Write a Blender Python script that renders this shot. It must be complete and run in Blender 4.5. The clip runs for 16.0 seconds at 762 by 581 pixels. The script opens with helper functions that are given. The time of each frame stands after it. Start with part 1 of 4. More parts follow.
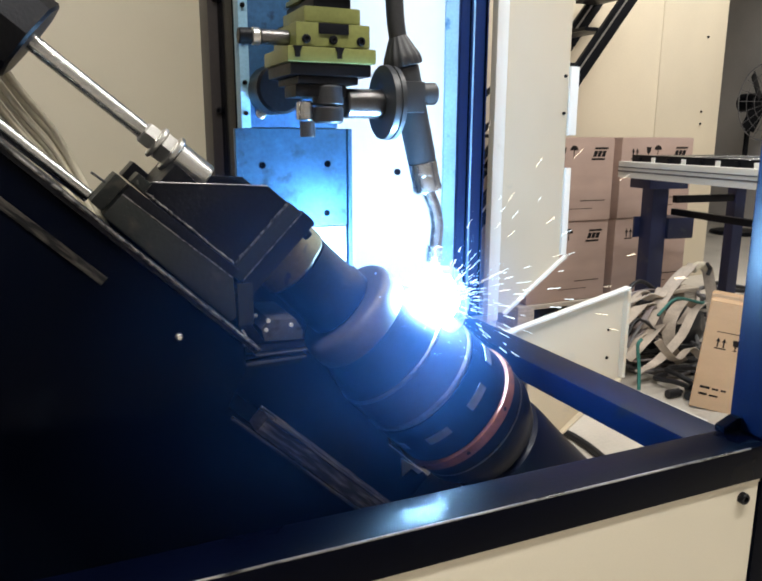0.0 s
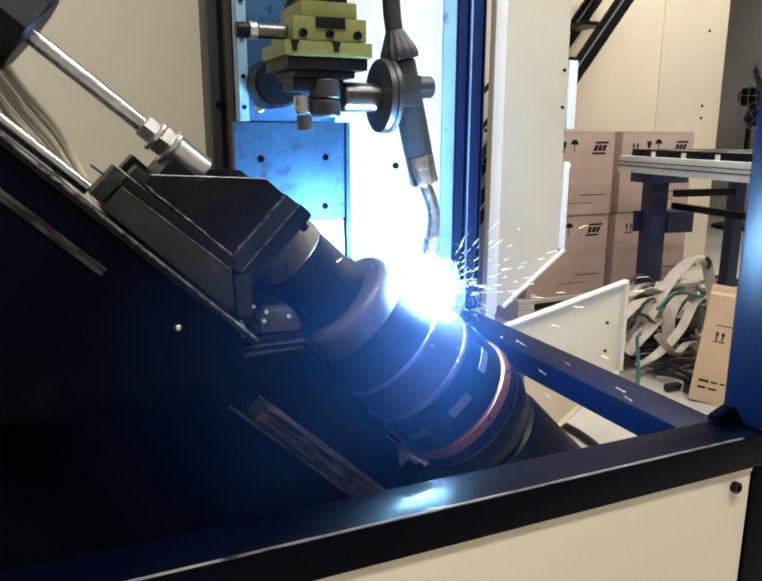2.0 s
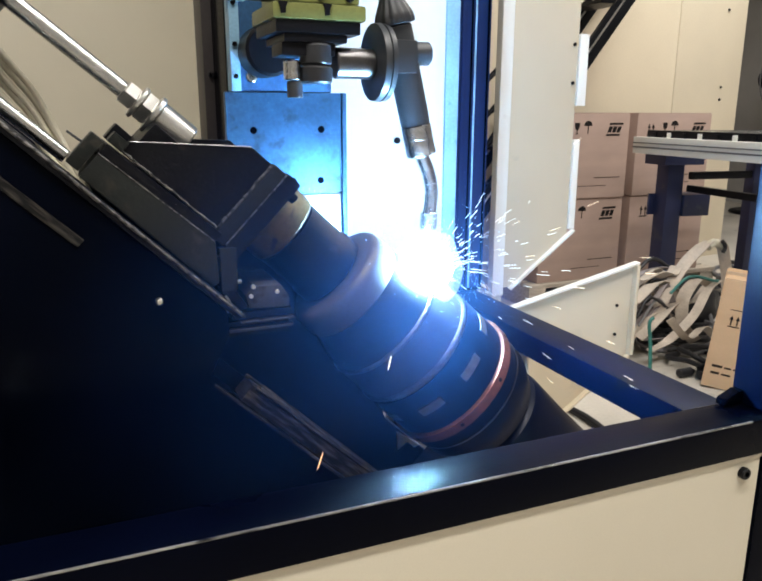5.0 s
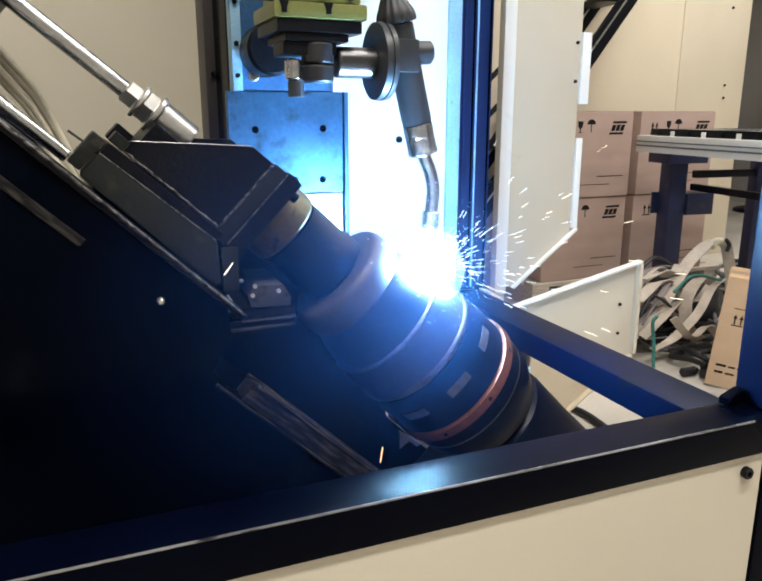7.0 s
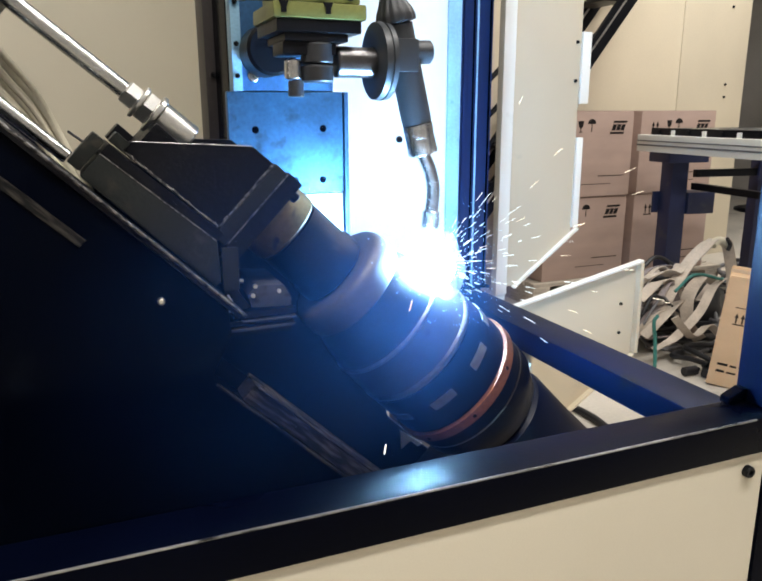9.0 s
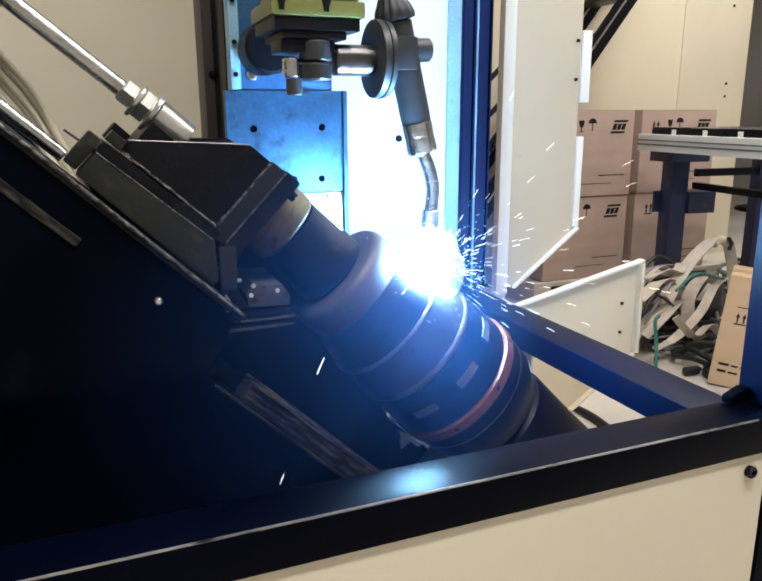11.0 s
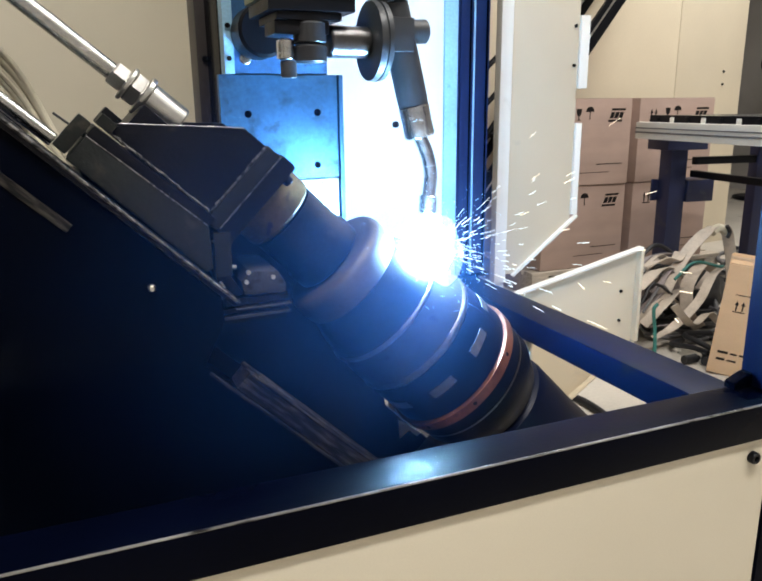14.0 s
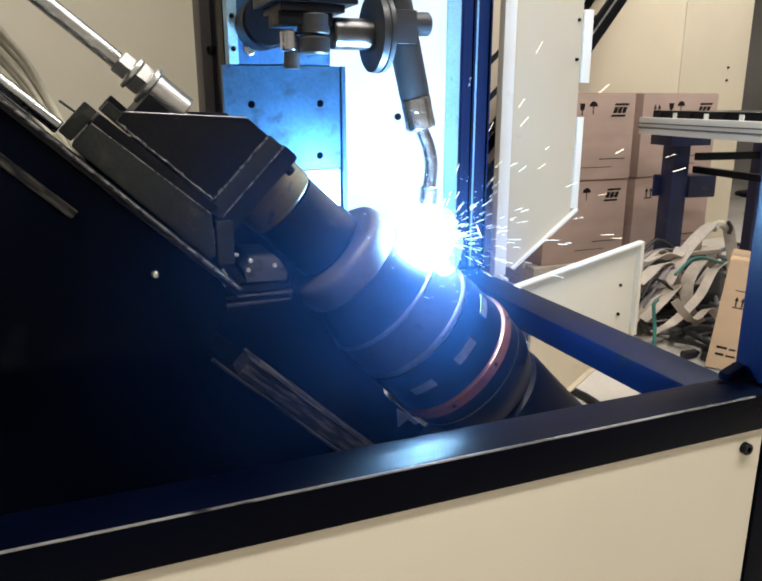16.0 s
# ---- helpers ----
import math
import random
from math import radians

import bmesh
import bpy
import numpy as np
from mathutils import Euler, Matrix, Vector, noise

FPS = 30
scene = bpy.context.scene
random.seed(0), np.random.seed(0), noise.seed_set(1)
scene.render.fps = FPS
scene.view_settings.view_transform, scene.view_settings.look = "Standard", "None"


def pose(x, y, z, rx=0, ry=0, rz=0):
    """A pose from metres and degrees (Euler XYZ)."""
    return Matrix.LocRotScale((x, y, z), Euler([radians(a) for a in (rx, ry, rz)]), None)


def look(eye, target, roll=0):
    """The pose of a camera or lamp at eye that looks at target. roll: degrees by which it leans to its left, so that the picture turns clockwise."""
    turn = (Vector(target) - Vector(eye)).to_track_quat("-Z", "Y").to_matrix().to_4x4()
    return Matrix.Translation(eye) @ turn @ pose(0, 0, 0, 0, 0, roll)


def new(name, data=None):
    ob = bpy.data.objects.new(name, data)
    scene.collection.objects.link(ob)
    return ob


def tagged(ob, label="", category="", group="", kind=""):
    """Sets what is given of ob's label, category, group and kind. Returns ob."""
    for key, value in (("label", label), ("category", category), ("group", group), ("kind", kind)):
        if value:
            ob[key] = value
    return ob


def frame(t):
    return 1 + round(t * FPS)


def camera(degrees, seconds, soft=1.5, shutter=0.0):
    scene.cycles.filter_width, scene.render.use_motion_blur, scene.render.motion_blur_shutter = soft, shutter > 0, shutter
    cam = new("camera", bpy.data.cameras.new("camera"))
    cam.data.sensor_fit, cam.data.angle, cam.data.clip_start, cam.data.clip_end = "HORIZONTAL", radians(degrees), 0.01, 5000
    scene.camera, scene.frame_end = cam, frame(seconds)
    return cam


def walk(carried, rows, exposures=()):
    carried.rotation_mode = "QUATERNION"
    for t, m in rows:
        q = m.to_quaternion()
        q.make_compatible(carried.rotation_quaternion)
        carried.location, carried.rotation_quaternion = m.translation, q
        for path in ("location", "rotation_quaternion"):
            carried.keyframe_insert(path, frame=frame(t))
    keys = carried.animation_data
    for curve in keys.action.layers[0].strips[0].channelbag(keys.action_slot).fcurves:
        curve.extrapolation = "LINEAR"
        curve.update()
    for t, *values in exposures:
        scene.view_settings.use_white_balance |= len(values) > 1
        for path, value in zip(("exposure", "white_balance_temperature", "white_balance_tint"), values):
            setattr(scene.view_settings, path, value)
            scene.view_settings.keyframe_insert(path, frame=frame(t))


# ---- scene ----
# the camera: hand-held, nearly still, sinking and closing in slowly
cam = camera(56.42, 16.0, soft=2.0)
walk(cam, [
    (0, look((-0.0407, -0.0061, 0.9825), (0.3521, 0.8882, 0.7680), 0.18)),
    (0.5, look((-0.0400, -0.0082, 0.9812), (0.3522, 0.8859, 0.7652), 0.24)),
    (1, look((-0.0389, -0.0106, 0.9816), (0.3525, 0.8832, 0.7629), 0.25)),
    (1.5, look((-0.0395, -0.0134, 0.9808), (0.3512, 0.8801, 0.7594), 0.18)),
    (2, look((-0.0391, -0.0186, 0.9805), (0.3507, 0.8753, 0.7593), 0.11)),
    (2.5, look((-0.0354, -0.0195, 0.9778), (0.3525, 0.8743, 0.7529), 0.07)),
    (3, look((-0.0345, -0.0116, 0.9730), (0.3541, 0.8809, 0.7442), 0.01)),
    (3.5, look((-0.0281, -0.0049, 0.9703), (0.3594, 0.8870, 0.7372), 0.04)),
    (4, look((-0.0161, 0.0009, 0.9654), (0.3648, 0.8948, 0.7291), 0.10)),
    (6.5, look((0.0015, -0.0010, 0.9582), (0.3660, 0.8980, 0.7156), 0.00)),
    (7, look((0.0000, 0.0000, 0.9600), (0.3650, 0.8990, 0.7181), 0.00)),
    (7.5, look((-0.0018, 0.0018, 0.9589), (0.3632, 0.9014, 0.7191), 0.01)),
    (8, look((-0.0008, 0.0020, 0.9568), (0.3647, 0.9014, 0.7173), -0.08)),
    (8.5, look((0.0001, 0.0035, 0.9570), (0.3640, 0.9031, 0.7154), -0.13)),
    (9, look((0.0009, -0.0004, 0.9590), (0.3644, 0.8994, 0.7178), -0.21)),
    (11.5, look((0.0053, 0.0051, 0.9560), (0.3675, 0.9055, 0.7151), -0.33)),
    (12, look((0.0047, 0.0052, 0.9556), (0.3654, 0.9058, 0.7131), -0.30)),
    (12.5, look((0.0077, 0.0056, 0.9546), (0.3676, 0.9060, 0.7102), -0.45)),
    (13, look((0.0097, 0.0065, 0.9532), (0.3671, 0.9077, 0.7081), -0.50)),
    (13.5, look((0.0107, 0.0103, 0.9518), (0.3675, 0.9105, 0.7022), -0.46)),
    (14, look((0.0090, 0.0149, 0.9463), (0.3737, 0.9114, 0.6948), -0.64)),
    (14.5, look((0.0040, 0.0141, 0.9449), (0.3733, 0.9066, 0.6861), -0.05)),
    (15, look((0.0034, 0.0074, 0.9481), (0.3731, 0.8989, 0.6864), 0.09)),
    (15.5, look((0.0047, 0.0046, 0.9460), (0.3699, 0.8984, 0.6855), 0.06)),
    (16, look((0.0066, 0.0021, 0.9446), (0.3678, 0.8974, 0.6841), -0.06)),
])

# ---- world, lamps, exposure ----
scene.view_settings.exposure = 0.0
world = bpy.data.worlds.new("world")
scene.world = world
world.use_nodes = True
world.node_tree.nodes["Background"].inputs[0].default_value = (0.75, 0.85, 1.0, 1)
world.node_tree.nodes["Background"].inputs[1].default_value = 0.02


def area_lamp(name, size_x, size_y, power, color, m):
    d = bpy.data.lights.new(name, "AREA")
    d.shape, d.size, d.size_y, d.energy, d.color = "RECTANGLE", size_x, size_y, power, color
    ob = new(name, d)
    ob.matrix_world = m
    return ob


ARC = Vector((0.410, 0.832, 0.7635))
WARM = (1.0, 0.97, 0.925)
# strip luminaires under the hall's ceiling
area_lamp("ceiling_lamp_light", 2.6, 0.3, 66, WARM, pose(2.4, 0.6, 3.36))
area_lamp("ceiling_lamp_light", 2.6, 0.3, 78, WARM, pose(3.6, 2.6, 3.36))
area_lamp("ceiling_lamp_light", 2.6, 0.3, 112, WARM, pose(0.1, -0.35, 3.36))


# ---- materials ----
def material(name, color, rough=0.5, metal=0.0, vary=0.15, scale=8.0, bump=0.1, fine=120.0, stain=None, stain_at=0.62,
             coat=0.0, stretch=(1, 1, 1), spec=0.5, stain_soft=0.08):
    """A surface with grain and stains at two scales."""
    m = bpy.data.materials.new(name)
    m.use_nodes = True
    t = m.node_tree
    b = t.nodes["Principled BSDF"]
    b.inputs["Metallic"].default_value = metal
    b.inputs["Coat Weight"].default_value = coat
    b.inputs["Specular IOR Level"].default_value = spec
    co = t.nodes.new("ShaderNodeTexCoord")
    mp = t.nodes.new("ShaderNodeMapping")
    mp.inputs["Scale"].default_value = stretch
    t.links.new(co.outputs["Object"], mp.inputs["Vector"])

    def noise_node(s, detail):
        n = t.nodes.new("ShaderNodeTexNoise")
        n.inputs["Scale"].default_value, n.inputs["Detail"].default_value = s, detail
        t.links.new(mp.outputs[0], n.inputs["Vector"])
        return n

    big, small = noise_node(scale, 5), noise_node(fine, 3)
    ramp = t.nodes.new("ShaderNodeMapRange")
    ramp.inputs[1].default_value, ramp.inputs[2].default_value = 0.3, 0.7
    ramp.inputs[3].default_value, ramp.inputs[4].default_value = 1 - vary, 1 + vary
    t.links.new(big.outputs["Fac"], ramp.inputs[0])
    ramp2 = t.nodes.new("ShaderNodeMapRange")
    ramp2.inputs[1].default_value, ramp2.inputs[2].default_value = 0.3, 0.7
    ramp2.inputs[3].default_value, ramp2.inputs[4].default_value = 1 - vary * 0.4, 1 + vary * 0.4
    t.links.new(small.outputs["Fac"], ramp2.inputs[0])
    mul = t.nodes.new("ShaderNodeMath")
    mul.operation = "MULTIPLY"
    t.links.new(ramp.outputs[0], mul.inputs[0])
    t.links.new(ramp2.outputs[0], mul.inputs[1])
    mix = t.nodes.new("ShaderNodeVectorMath")
    mix.operation = "SCALE"
    mix.inputs[0].default_value = color
    t.links.new(mul.outputs[0], mix.inputs["Scale"])
    out = mix.outputs[0]
    if stain:
        sp = noise_node(scale * 2.7, 8)
        edge = t.nodes.new("ShaderNodeMapRange")
        edge.inputs[1].default_value, edge.inputs[2].default_value = stain_at, stain_at + stain_soft
        t.links.new(sp.outputs["Fac"], edge.inputs[0])
        mx = t.nodes.new("ShaderNodeMix")
        mx.data_type = "RGBA"
        mx.inputs["B"].default_value = (*stain, 1)
        t.links.new(edge.outputs[0], mx.inputs["Factor"])
        t.links.new(out, mx.inputs["A"])
        out = mx.outputs["Result"]
    t.links.new(out, b.inputs["Base Color"])
    rr = t.nodes.new("ShaderNodeMapRange")
    rr.inputs[3].default_value, rr.inputs[4].default_value = max(0.04, rough - 0.12), min(1, rough + 0.12)
    t.links.new(big.outputs["Fac"], rr.inputs[0])
    t.links.new(rr.outputs[0], b.inputs["Roughness"])
    bp = t.nodes.new("ShaderNodeBump")
    bp.inputs["Strength"].default_value, bp.inputs["Distance"].default_value = bump, 0.002
    t.links.new(small.outputs["Fac"], bp.inputs["Height"])
    t.links.new(bp.outputs[0], b.inputs["Normal"])
    return m


def glowing(name, color, strength):
    m = bpy.data.materials.new(name)
    m.use_nodes = True
    b = m.node_tree.nodes["Principled BSDF"]
    b.inputs["Base Color"].default_value = (0.02, 0.02, 0.02, 1)
    b.inputs["Emission Color"].default_value = (*color, 1)
    b.inputs["Emission Strength"].default_value = strength
    return m


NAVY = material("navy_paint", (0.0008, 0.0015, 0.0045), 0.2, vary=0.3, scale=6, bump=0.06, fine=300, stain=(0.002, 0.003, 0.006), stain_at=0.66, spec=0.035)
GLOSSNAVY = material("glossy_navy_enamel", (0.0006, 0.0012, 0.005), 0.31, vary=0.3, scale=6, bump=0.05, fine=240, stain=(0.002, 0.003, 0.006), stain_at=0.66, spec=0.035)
BEAD = material("weld_bead_grey", (0.14, 0.135, 0.13), 0.45, metal=0.5, vary=0.5, scale=60, bump=0.5, fine=300, stain=(0.02, 0.02, 0.02), stain_at=0.5)
SLATE = material("slate_grey_steel", (0.045, 0.048, 0.06), 0.45, metal=0.3, vary=0.35, scale=18, bump=0.2, fine=200, stain=(0.015, 0.016, 0.02), stain_at=0.6)
EDGEGLINT = material("pale_glint_metal", (0.34, 0.335, 0.33), 0.3, metal=0.9, vary=0.4, scale=40, bump=0.2, fine=300, stain=(0.03, 0.03, 0.035), stain_at=0.58, stretch=(0.2, 1, 1))
BLUE = material("blue_paint", (0.003, 0.014, 0.06), 0.32, vary=0.2, scale=5, bump=0.05, fine=300, stain=(0.01, 0.02, 0.05), stain_at=0.68, spec=0.4)
# navy made bluer: the arc's blue glare is put into the colour
DEEPBLUE = material("glare_blue_paint", (0.0012, 0.004, 0.018), 0.35, vary=0.25, scale=6, bump=0.08, fine=260, stain=(0.004, 0.006, 0.012), stain_at=0.64, spec=0.2)
# side tube's copy, with the arc's blue light in its colour
RAILBLUE = material("arc_blue_tube_paint", (0.0012, 0.004, 0.016), 0.4, vary=0.25, scale=6, bump=0.08, fine=260, stain=(0.004, 0.006, 0.012), stain_at=0.64, spec=0.07)
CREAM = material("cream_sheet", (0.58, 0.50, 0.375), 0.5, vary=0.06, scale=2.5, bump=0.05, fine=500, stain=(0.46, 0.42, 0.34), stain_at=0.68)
# a faint blue cast of the arc's glare is mixed into this black
BLACK = material("dark_oiled_steel", (0.0028, 0.0033, 0.0055), 0.42, spec=0.2, vary=0.35, scale=14, bump=0.2, fine=220, stain=(0.022, 0.02, 0.017), stain_at=0.66)
BEIGE = material("cream_powder_coat", (0.66, 0.60, 0.47), 0.5, vary=0.05, scale=2.5, bump=0.05, fine=500)
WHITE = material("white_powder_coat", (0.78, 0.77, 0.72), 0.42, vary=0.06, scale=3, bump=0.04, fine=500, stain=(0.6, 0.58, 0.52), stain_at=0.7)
WALL = material("painted_wall", (0.66, 0.58, 0.44), 0.85, vary=0.07, scale=1.3, bump=0.2, fine=120)
GREYWALL = material("grey_wall", (0.43, 0.41, 0.385), 0.85, vary=0.15, scale=1.5, bump=0.2, fine=90)
CEIL = material("ceiling_paint", (0.6, 0.58, 0.53), 0.9, vary=0.06, scale=1.0)
FLOOR = material("pale_concrete", (0.50, 0.46, 0.40), 0.6, vary=0.14, scale=2.2, bump=0.2, fine=90, stain=(0.3, 0.27, 0.23), stain_at=0.66)
STEEL = material("bright_steel", (0.62, 0.62, 0.60), 0.24, metal=1.0, vary=0.12, scale=20, bump=0.1, fine=350, stretch=(1, 6, 6))
PALEBLUE = material("pale_blue_paint", (0.26, 0.46, 0.62), 0.45, vary=0.2, scale=8, bump=0.08, fine=250, stain=(0.06, 0.2, 0.4), stain_at=0.62)
# steel tinted with the blue light that the arc throws on it
PLATE = material("arc_blue_machined_plate", (0.04, 0.105, 0.19), 0.45, metal=0.6, vary=0.3, scale=14, bump=0.15, fine=160, stain=(0.02, 0.036, 0.05), stain_at=0.55, stain_soft=0.22)
DARKSTEEL = material("dull_turned_steel", (0.17, 0.165, 0.165), 0.34, metal=1.0, vary=0.2, scale=24, bump=0.12, fine=320)
# blue arc light on the upper slide plate is part of this colour
SLIDEBLUE = material("worn_arc_blue_slide", (0.035, 0.11, 0.24), 0.45, metal=0.2, vary=0.3, scale=16, bump=0.12, fine=220, stain=(0.008, 0.015, 0.03), stain_at=0.58, stain_soft=0.15)
ALU = material("aluminium", (0.72, 0.71, 0.68), 0.32, metal=1.0, vary=0.1, scale=25, bump=0.08, fine=400)
YELLOW = material("yellow_green_paint", (0.175, 0.19, 0.057), 0.4, vary=0.2, scale=12, bump=0.1, fine=200, stain=(0.16, 0.16, 0.07), stain_at=0.62)
WORN = material("scratched_dark_steel", (0.004, 0.004, 0.005), 0.42, metal=0.2, vary=0.5, scale=70, bump=0.4, fine=400, stain=(0.095, 0.086, 0.074), stain_at=0.5, stain_soft=0.3, stretch=(0.07, 1.2, 1.2), spec=0.4)
SCRAPED = material("scraped_mottled_steel", (0.0045, 0.0045, 0.006), 0.5, metal=0.2, vary=0.4, scale=80, bump=0.5, fine=400, stain=(0.1, 0.09, 0.078), stain_at=0.47, stain_soft=0.3, stretch=(0.16, 1, 1), spec=0.3)
OCHRE = material("worn_ochre_steel", (0.12, 0.09, 0.035), 0.5, metal=0.4, vary=0.35, scale=16, bump=0.2, fine=160, stain=(0.03, 0.03, 0.03), stain_at=0.6)
RUBBER = material("black_rubber", (0.022, 0.023, 0.026), 0.5, vary=0.2, scale=20, bump=0.15, fine=250)
GRAPHITE = material("graphite_plastic", (0.036, 0.040, 0.046), 0.42, vary=0.12, scale=20, bump=0.12, fine=350)
RAWSTEEL = material("raw_pipe_steel", (0.058, 0.052, 0.050), 0.46, metal=0.45, vary=0.2, scale=18, bump=0.15, fine=180, stain=(0.02, 0.017, 0.016), stain_at=0.6, stain_soft=0.15)
CONEDARK = material("near_black_pipe_steel", (0.013, 0.013, 0.0145), 0.48, metal=0.3, vary=0.3, scale=18, bump=0.15, fine=180, stain=(0.006, 0.006, 0.007), stain_at=0.58, stain_soft=0.15, spec=0.35)
DULLSTEEL = material("dull_flange_steel", (0.10, 0.09, 0.08), 0.48, metal=0.4, vary=0.18, scale=18, bump=0.12, fine=180)
COPPER = material("copper", (0.23, 0.085, 0.045), 0.52, metal=0.7, vary=0.3, scale=20, bump=0.15, fine=150, stain=(0.2, 0.08, 0.05), stain_at=0.6)
SEAM = material("bright_weld_bead", (0.17, 0.17, 0.175), 0.38, metal=0.9, vary=0.25, scale=40, bump=0.8, fine=200)
# chuck black tinted with the blue of the arc's glare
CHUCKBLACK = material("blackened_chuck_steel", (0.003, 0.005, 0.014), 0.36, spec=0.09, metal=0.0, vary=0.3, scale=15, bump=0.12, fine=200)
SLOT = material("worn_slot_steel", (0.16, 0.16, 0.16), 0.45, metal=0.6, vary=0.25, scale=30, bump=0.2)
GREENGREY = material("grey_green_cast_iron", (0.0095, 0.0115, 0.0105), 0.5, vary=0.3, scale=14, bump=0.25, fine=220, stain=(0.03, 0.028, 0.022), stain_at=0.62, spec=0.3)
ROLLERBLUE = material("roller_table_blue", (0.012, 0.018, 0.06), 0.45, vary=0.2, scale=6, bump=0.08, fine=220, stain=(0.03, 0.035, 0.06), stain_at=0.64)
BROWNPOST = material("brown_grey_paint", (0.04, 0.033, 0.032), 0.5, vary=0.2, scale=5)
CARD = material("brown_cardboard", (0.45, 0.325, 0.275), 0.8, vary=0.08, scale=5, bump=0.15, fine=140, stretch=(1, 1, 3))
CARD2 = material("tan_cardboard", (0.58, 0.39, 0.235), 0.8, vary=0.08, scale=5, bump=0.15, fine=140, stretch=(1, 1, 3))
INK = material("black_print", (0.02, 0.017, 0.017), 0.8, vary=0.1, spec=0.05)
TAPE = material("packing_tape", (0.46, 0.33, 0.22), 0.3, vary=0.1)
WOOD = material("floor_toned_wood", (0.48, 0.42, 0.35), 0.8, vary=0.25, scale=10, bump=0.4, stretch=(1, 8, 8))
HOSE = material("cream_hose", (0.55, 0.50, 0.38), 0.5, vary=0.15, scale=15)
BAND = material("pale_webbing", (0.50, 0.43, 0.36), 0.7, vary=0.2, scale=12, bump=0.3)
TEAL = material("green_strap", (0.03, 0.16, 0.14), 0.6, vary=0.2)
PINKBAND = material("dusty_webbing", (0.27, 0.235, 0.235), 0.75, vary=0.25, scale=12, bump=0.3)
CABLE = material("black_cable", (0.011, 0.011, 0.014), 0.5, vary=0.2)
GREYCABLE = material("grey_cable", (0.15, 0.145, 0.15), 0.5, vary=0.2)
ORANGE = material("orange_plastic", (0.65, 0.10, 0.03), 0.45, vary=0.1)
SPARK = glowing("hot_spark", (1.0, 0.86, 0.66), 4)
SPARKORANGE = glowing("cooling_spark", (1.0, 0.5, 0.22), 3)
SPARKBLUE = glowing("white_hot_spark", (0.8, 0.95, 1.0), 3.5)


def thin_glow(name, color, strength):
    """Bloom painted as emission: it gives off a little light and lets everything through."""
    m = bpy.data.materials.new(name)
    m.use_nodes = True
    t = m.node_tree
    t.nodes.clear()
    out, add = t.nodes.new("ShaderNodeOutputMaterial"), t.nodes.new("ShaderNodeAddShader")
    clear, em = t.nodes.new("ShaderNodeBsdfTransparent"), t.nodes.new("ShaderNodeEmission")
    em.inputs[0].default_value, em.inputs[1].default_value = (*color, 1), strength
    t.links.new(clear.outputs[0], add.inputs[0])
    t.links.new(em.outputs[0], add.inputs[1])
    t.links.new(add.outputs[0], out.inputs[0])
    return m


def veil_material(name, radius, opacity):
    """Blue veil for lens glare and some fume: very thin, denser in the middle, lit by the arc."""
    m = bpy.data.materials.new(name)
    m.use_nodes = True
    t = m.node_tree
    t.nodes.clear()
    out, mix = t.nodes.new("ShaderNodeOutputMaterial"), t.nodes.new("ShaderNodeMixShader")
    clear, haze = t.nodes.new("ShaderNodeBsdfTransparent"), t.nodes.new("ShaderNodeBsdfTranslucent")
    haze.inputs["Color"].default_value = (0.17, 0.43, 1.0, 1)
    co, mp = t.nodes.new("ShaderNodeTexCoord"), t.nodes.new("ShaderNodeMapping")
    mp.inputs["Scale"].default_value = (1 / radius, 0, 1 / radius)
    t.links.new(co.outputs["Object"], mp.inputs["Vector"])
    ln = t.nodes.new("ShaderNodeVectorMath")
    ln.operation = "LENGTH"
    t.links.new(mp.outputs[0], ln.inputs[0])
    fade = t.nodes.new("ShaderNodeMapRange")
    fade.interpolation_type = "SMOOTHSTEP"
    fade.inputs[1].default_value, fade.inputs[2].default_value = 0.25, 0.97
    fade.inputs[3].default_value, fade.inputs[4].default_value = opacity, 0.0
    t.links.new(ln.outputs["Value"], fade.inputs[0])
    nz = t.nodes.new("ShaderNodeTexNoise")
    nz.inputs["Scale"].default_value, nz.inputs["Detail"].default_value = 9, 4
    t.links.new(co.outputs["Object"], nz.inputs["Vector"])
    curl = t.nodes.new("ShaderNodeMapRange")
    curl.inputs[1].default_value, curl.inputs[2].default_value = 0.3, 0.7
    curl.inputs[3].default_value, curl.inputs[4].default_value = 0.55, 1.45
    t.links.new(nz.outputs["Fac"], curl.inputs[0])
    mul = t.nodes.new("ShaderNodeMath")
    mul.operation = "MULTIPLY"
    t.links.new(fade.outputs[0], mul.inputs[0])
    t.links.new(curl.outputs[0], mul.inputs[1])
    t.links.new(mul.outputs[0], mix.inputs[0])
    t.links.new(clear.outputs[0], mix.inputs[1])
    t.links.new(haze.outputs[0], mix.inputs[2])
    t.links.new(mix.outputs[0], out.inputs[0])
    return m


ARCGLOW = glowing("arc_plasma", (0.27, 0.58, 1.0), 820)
HALOSPECKS = glowing("halo_specks", (0.5, 0.8, 1.0), 2.5)
EMBER = glowing("lamp_tube", (1.0, 0.88, 0.7), 6)


# ---- mesh helpers ----
def mesh_of(bm, name, mat, smooth=None):
    me = bpy.data.meshes.new(name)
    bmesh.ops.recalc_face_normals(bm, faces=bm.faces)
    bm.to_mesh(me)
    bm.free()
    me.materials.append(mat)
    if smooth is not None:
        me.shade_smooth()
        me.set_sharp_from_angle(angle=radians(smooth))
    return me


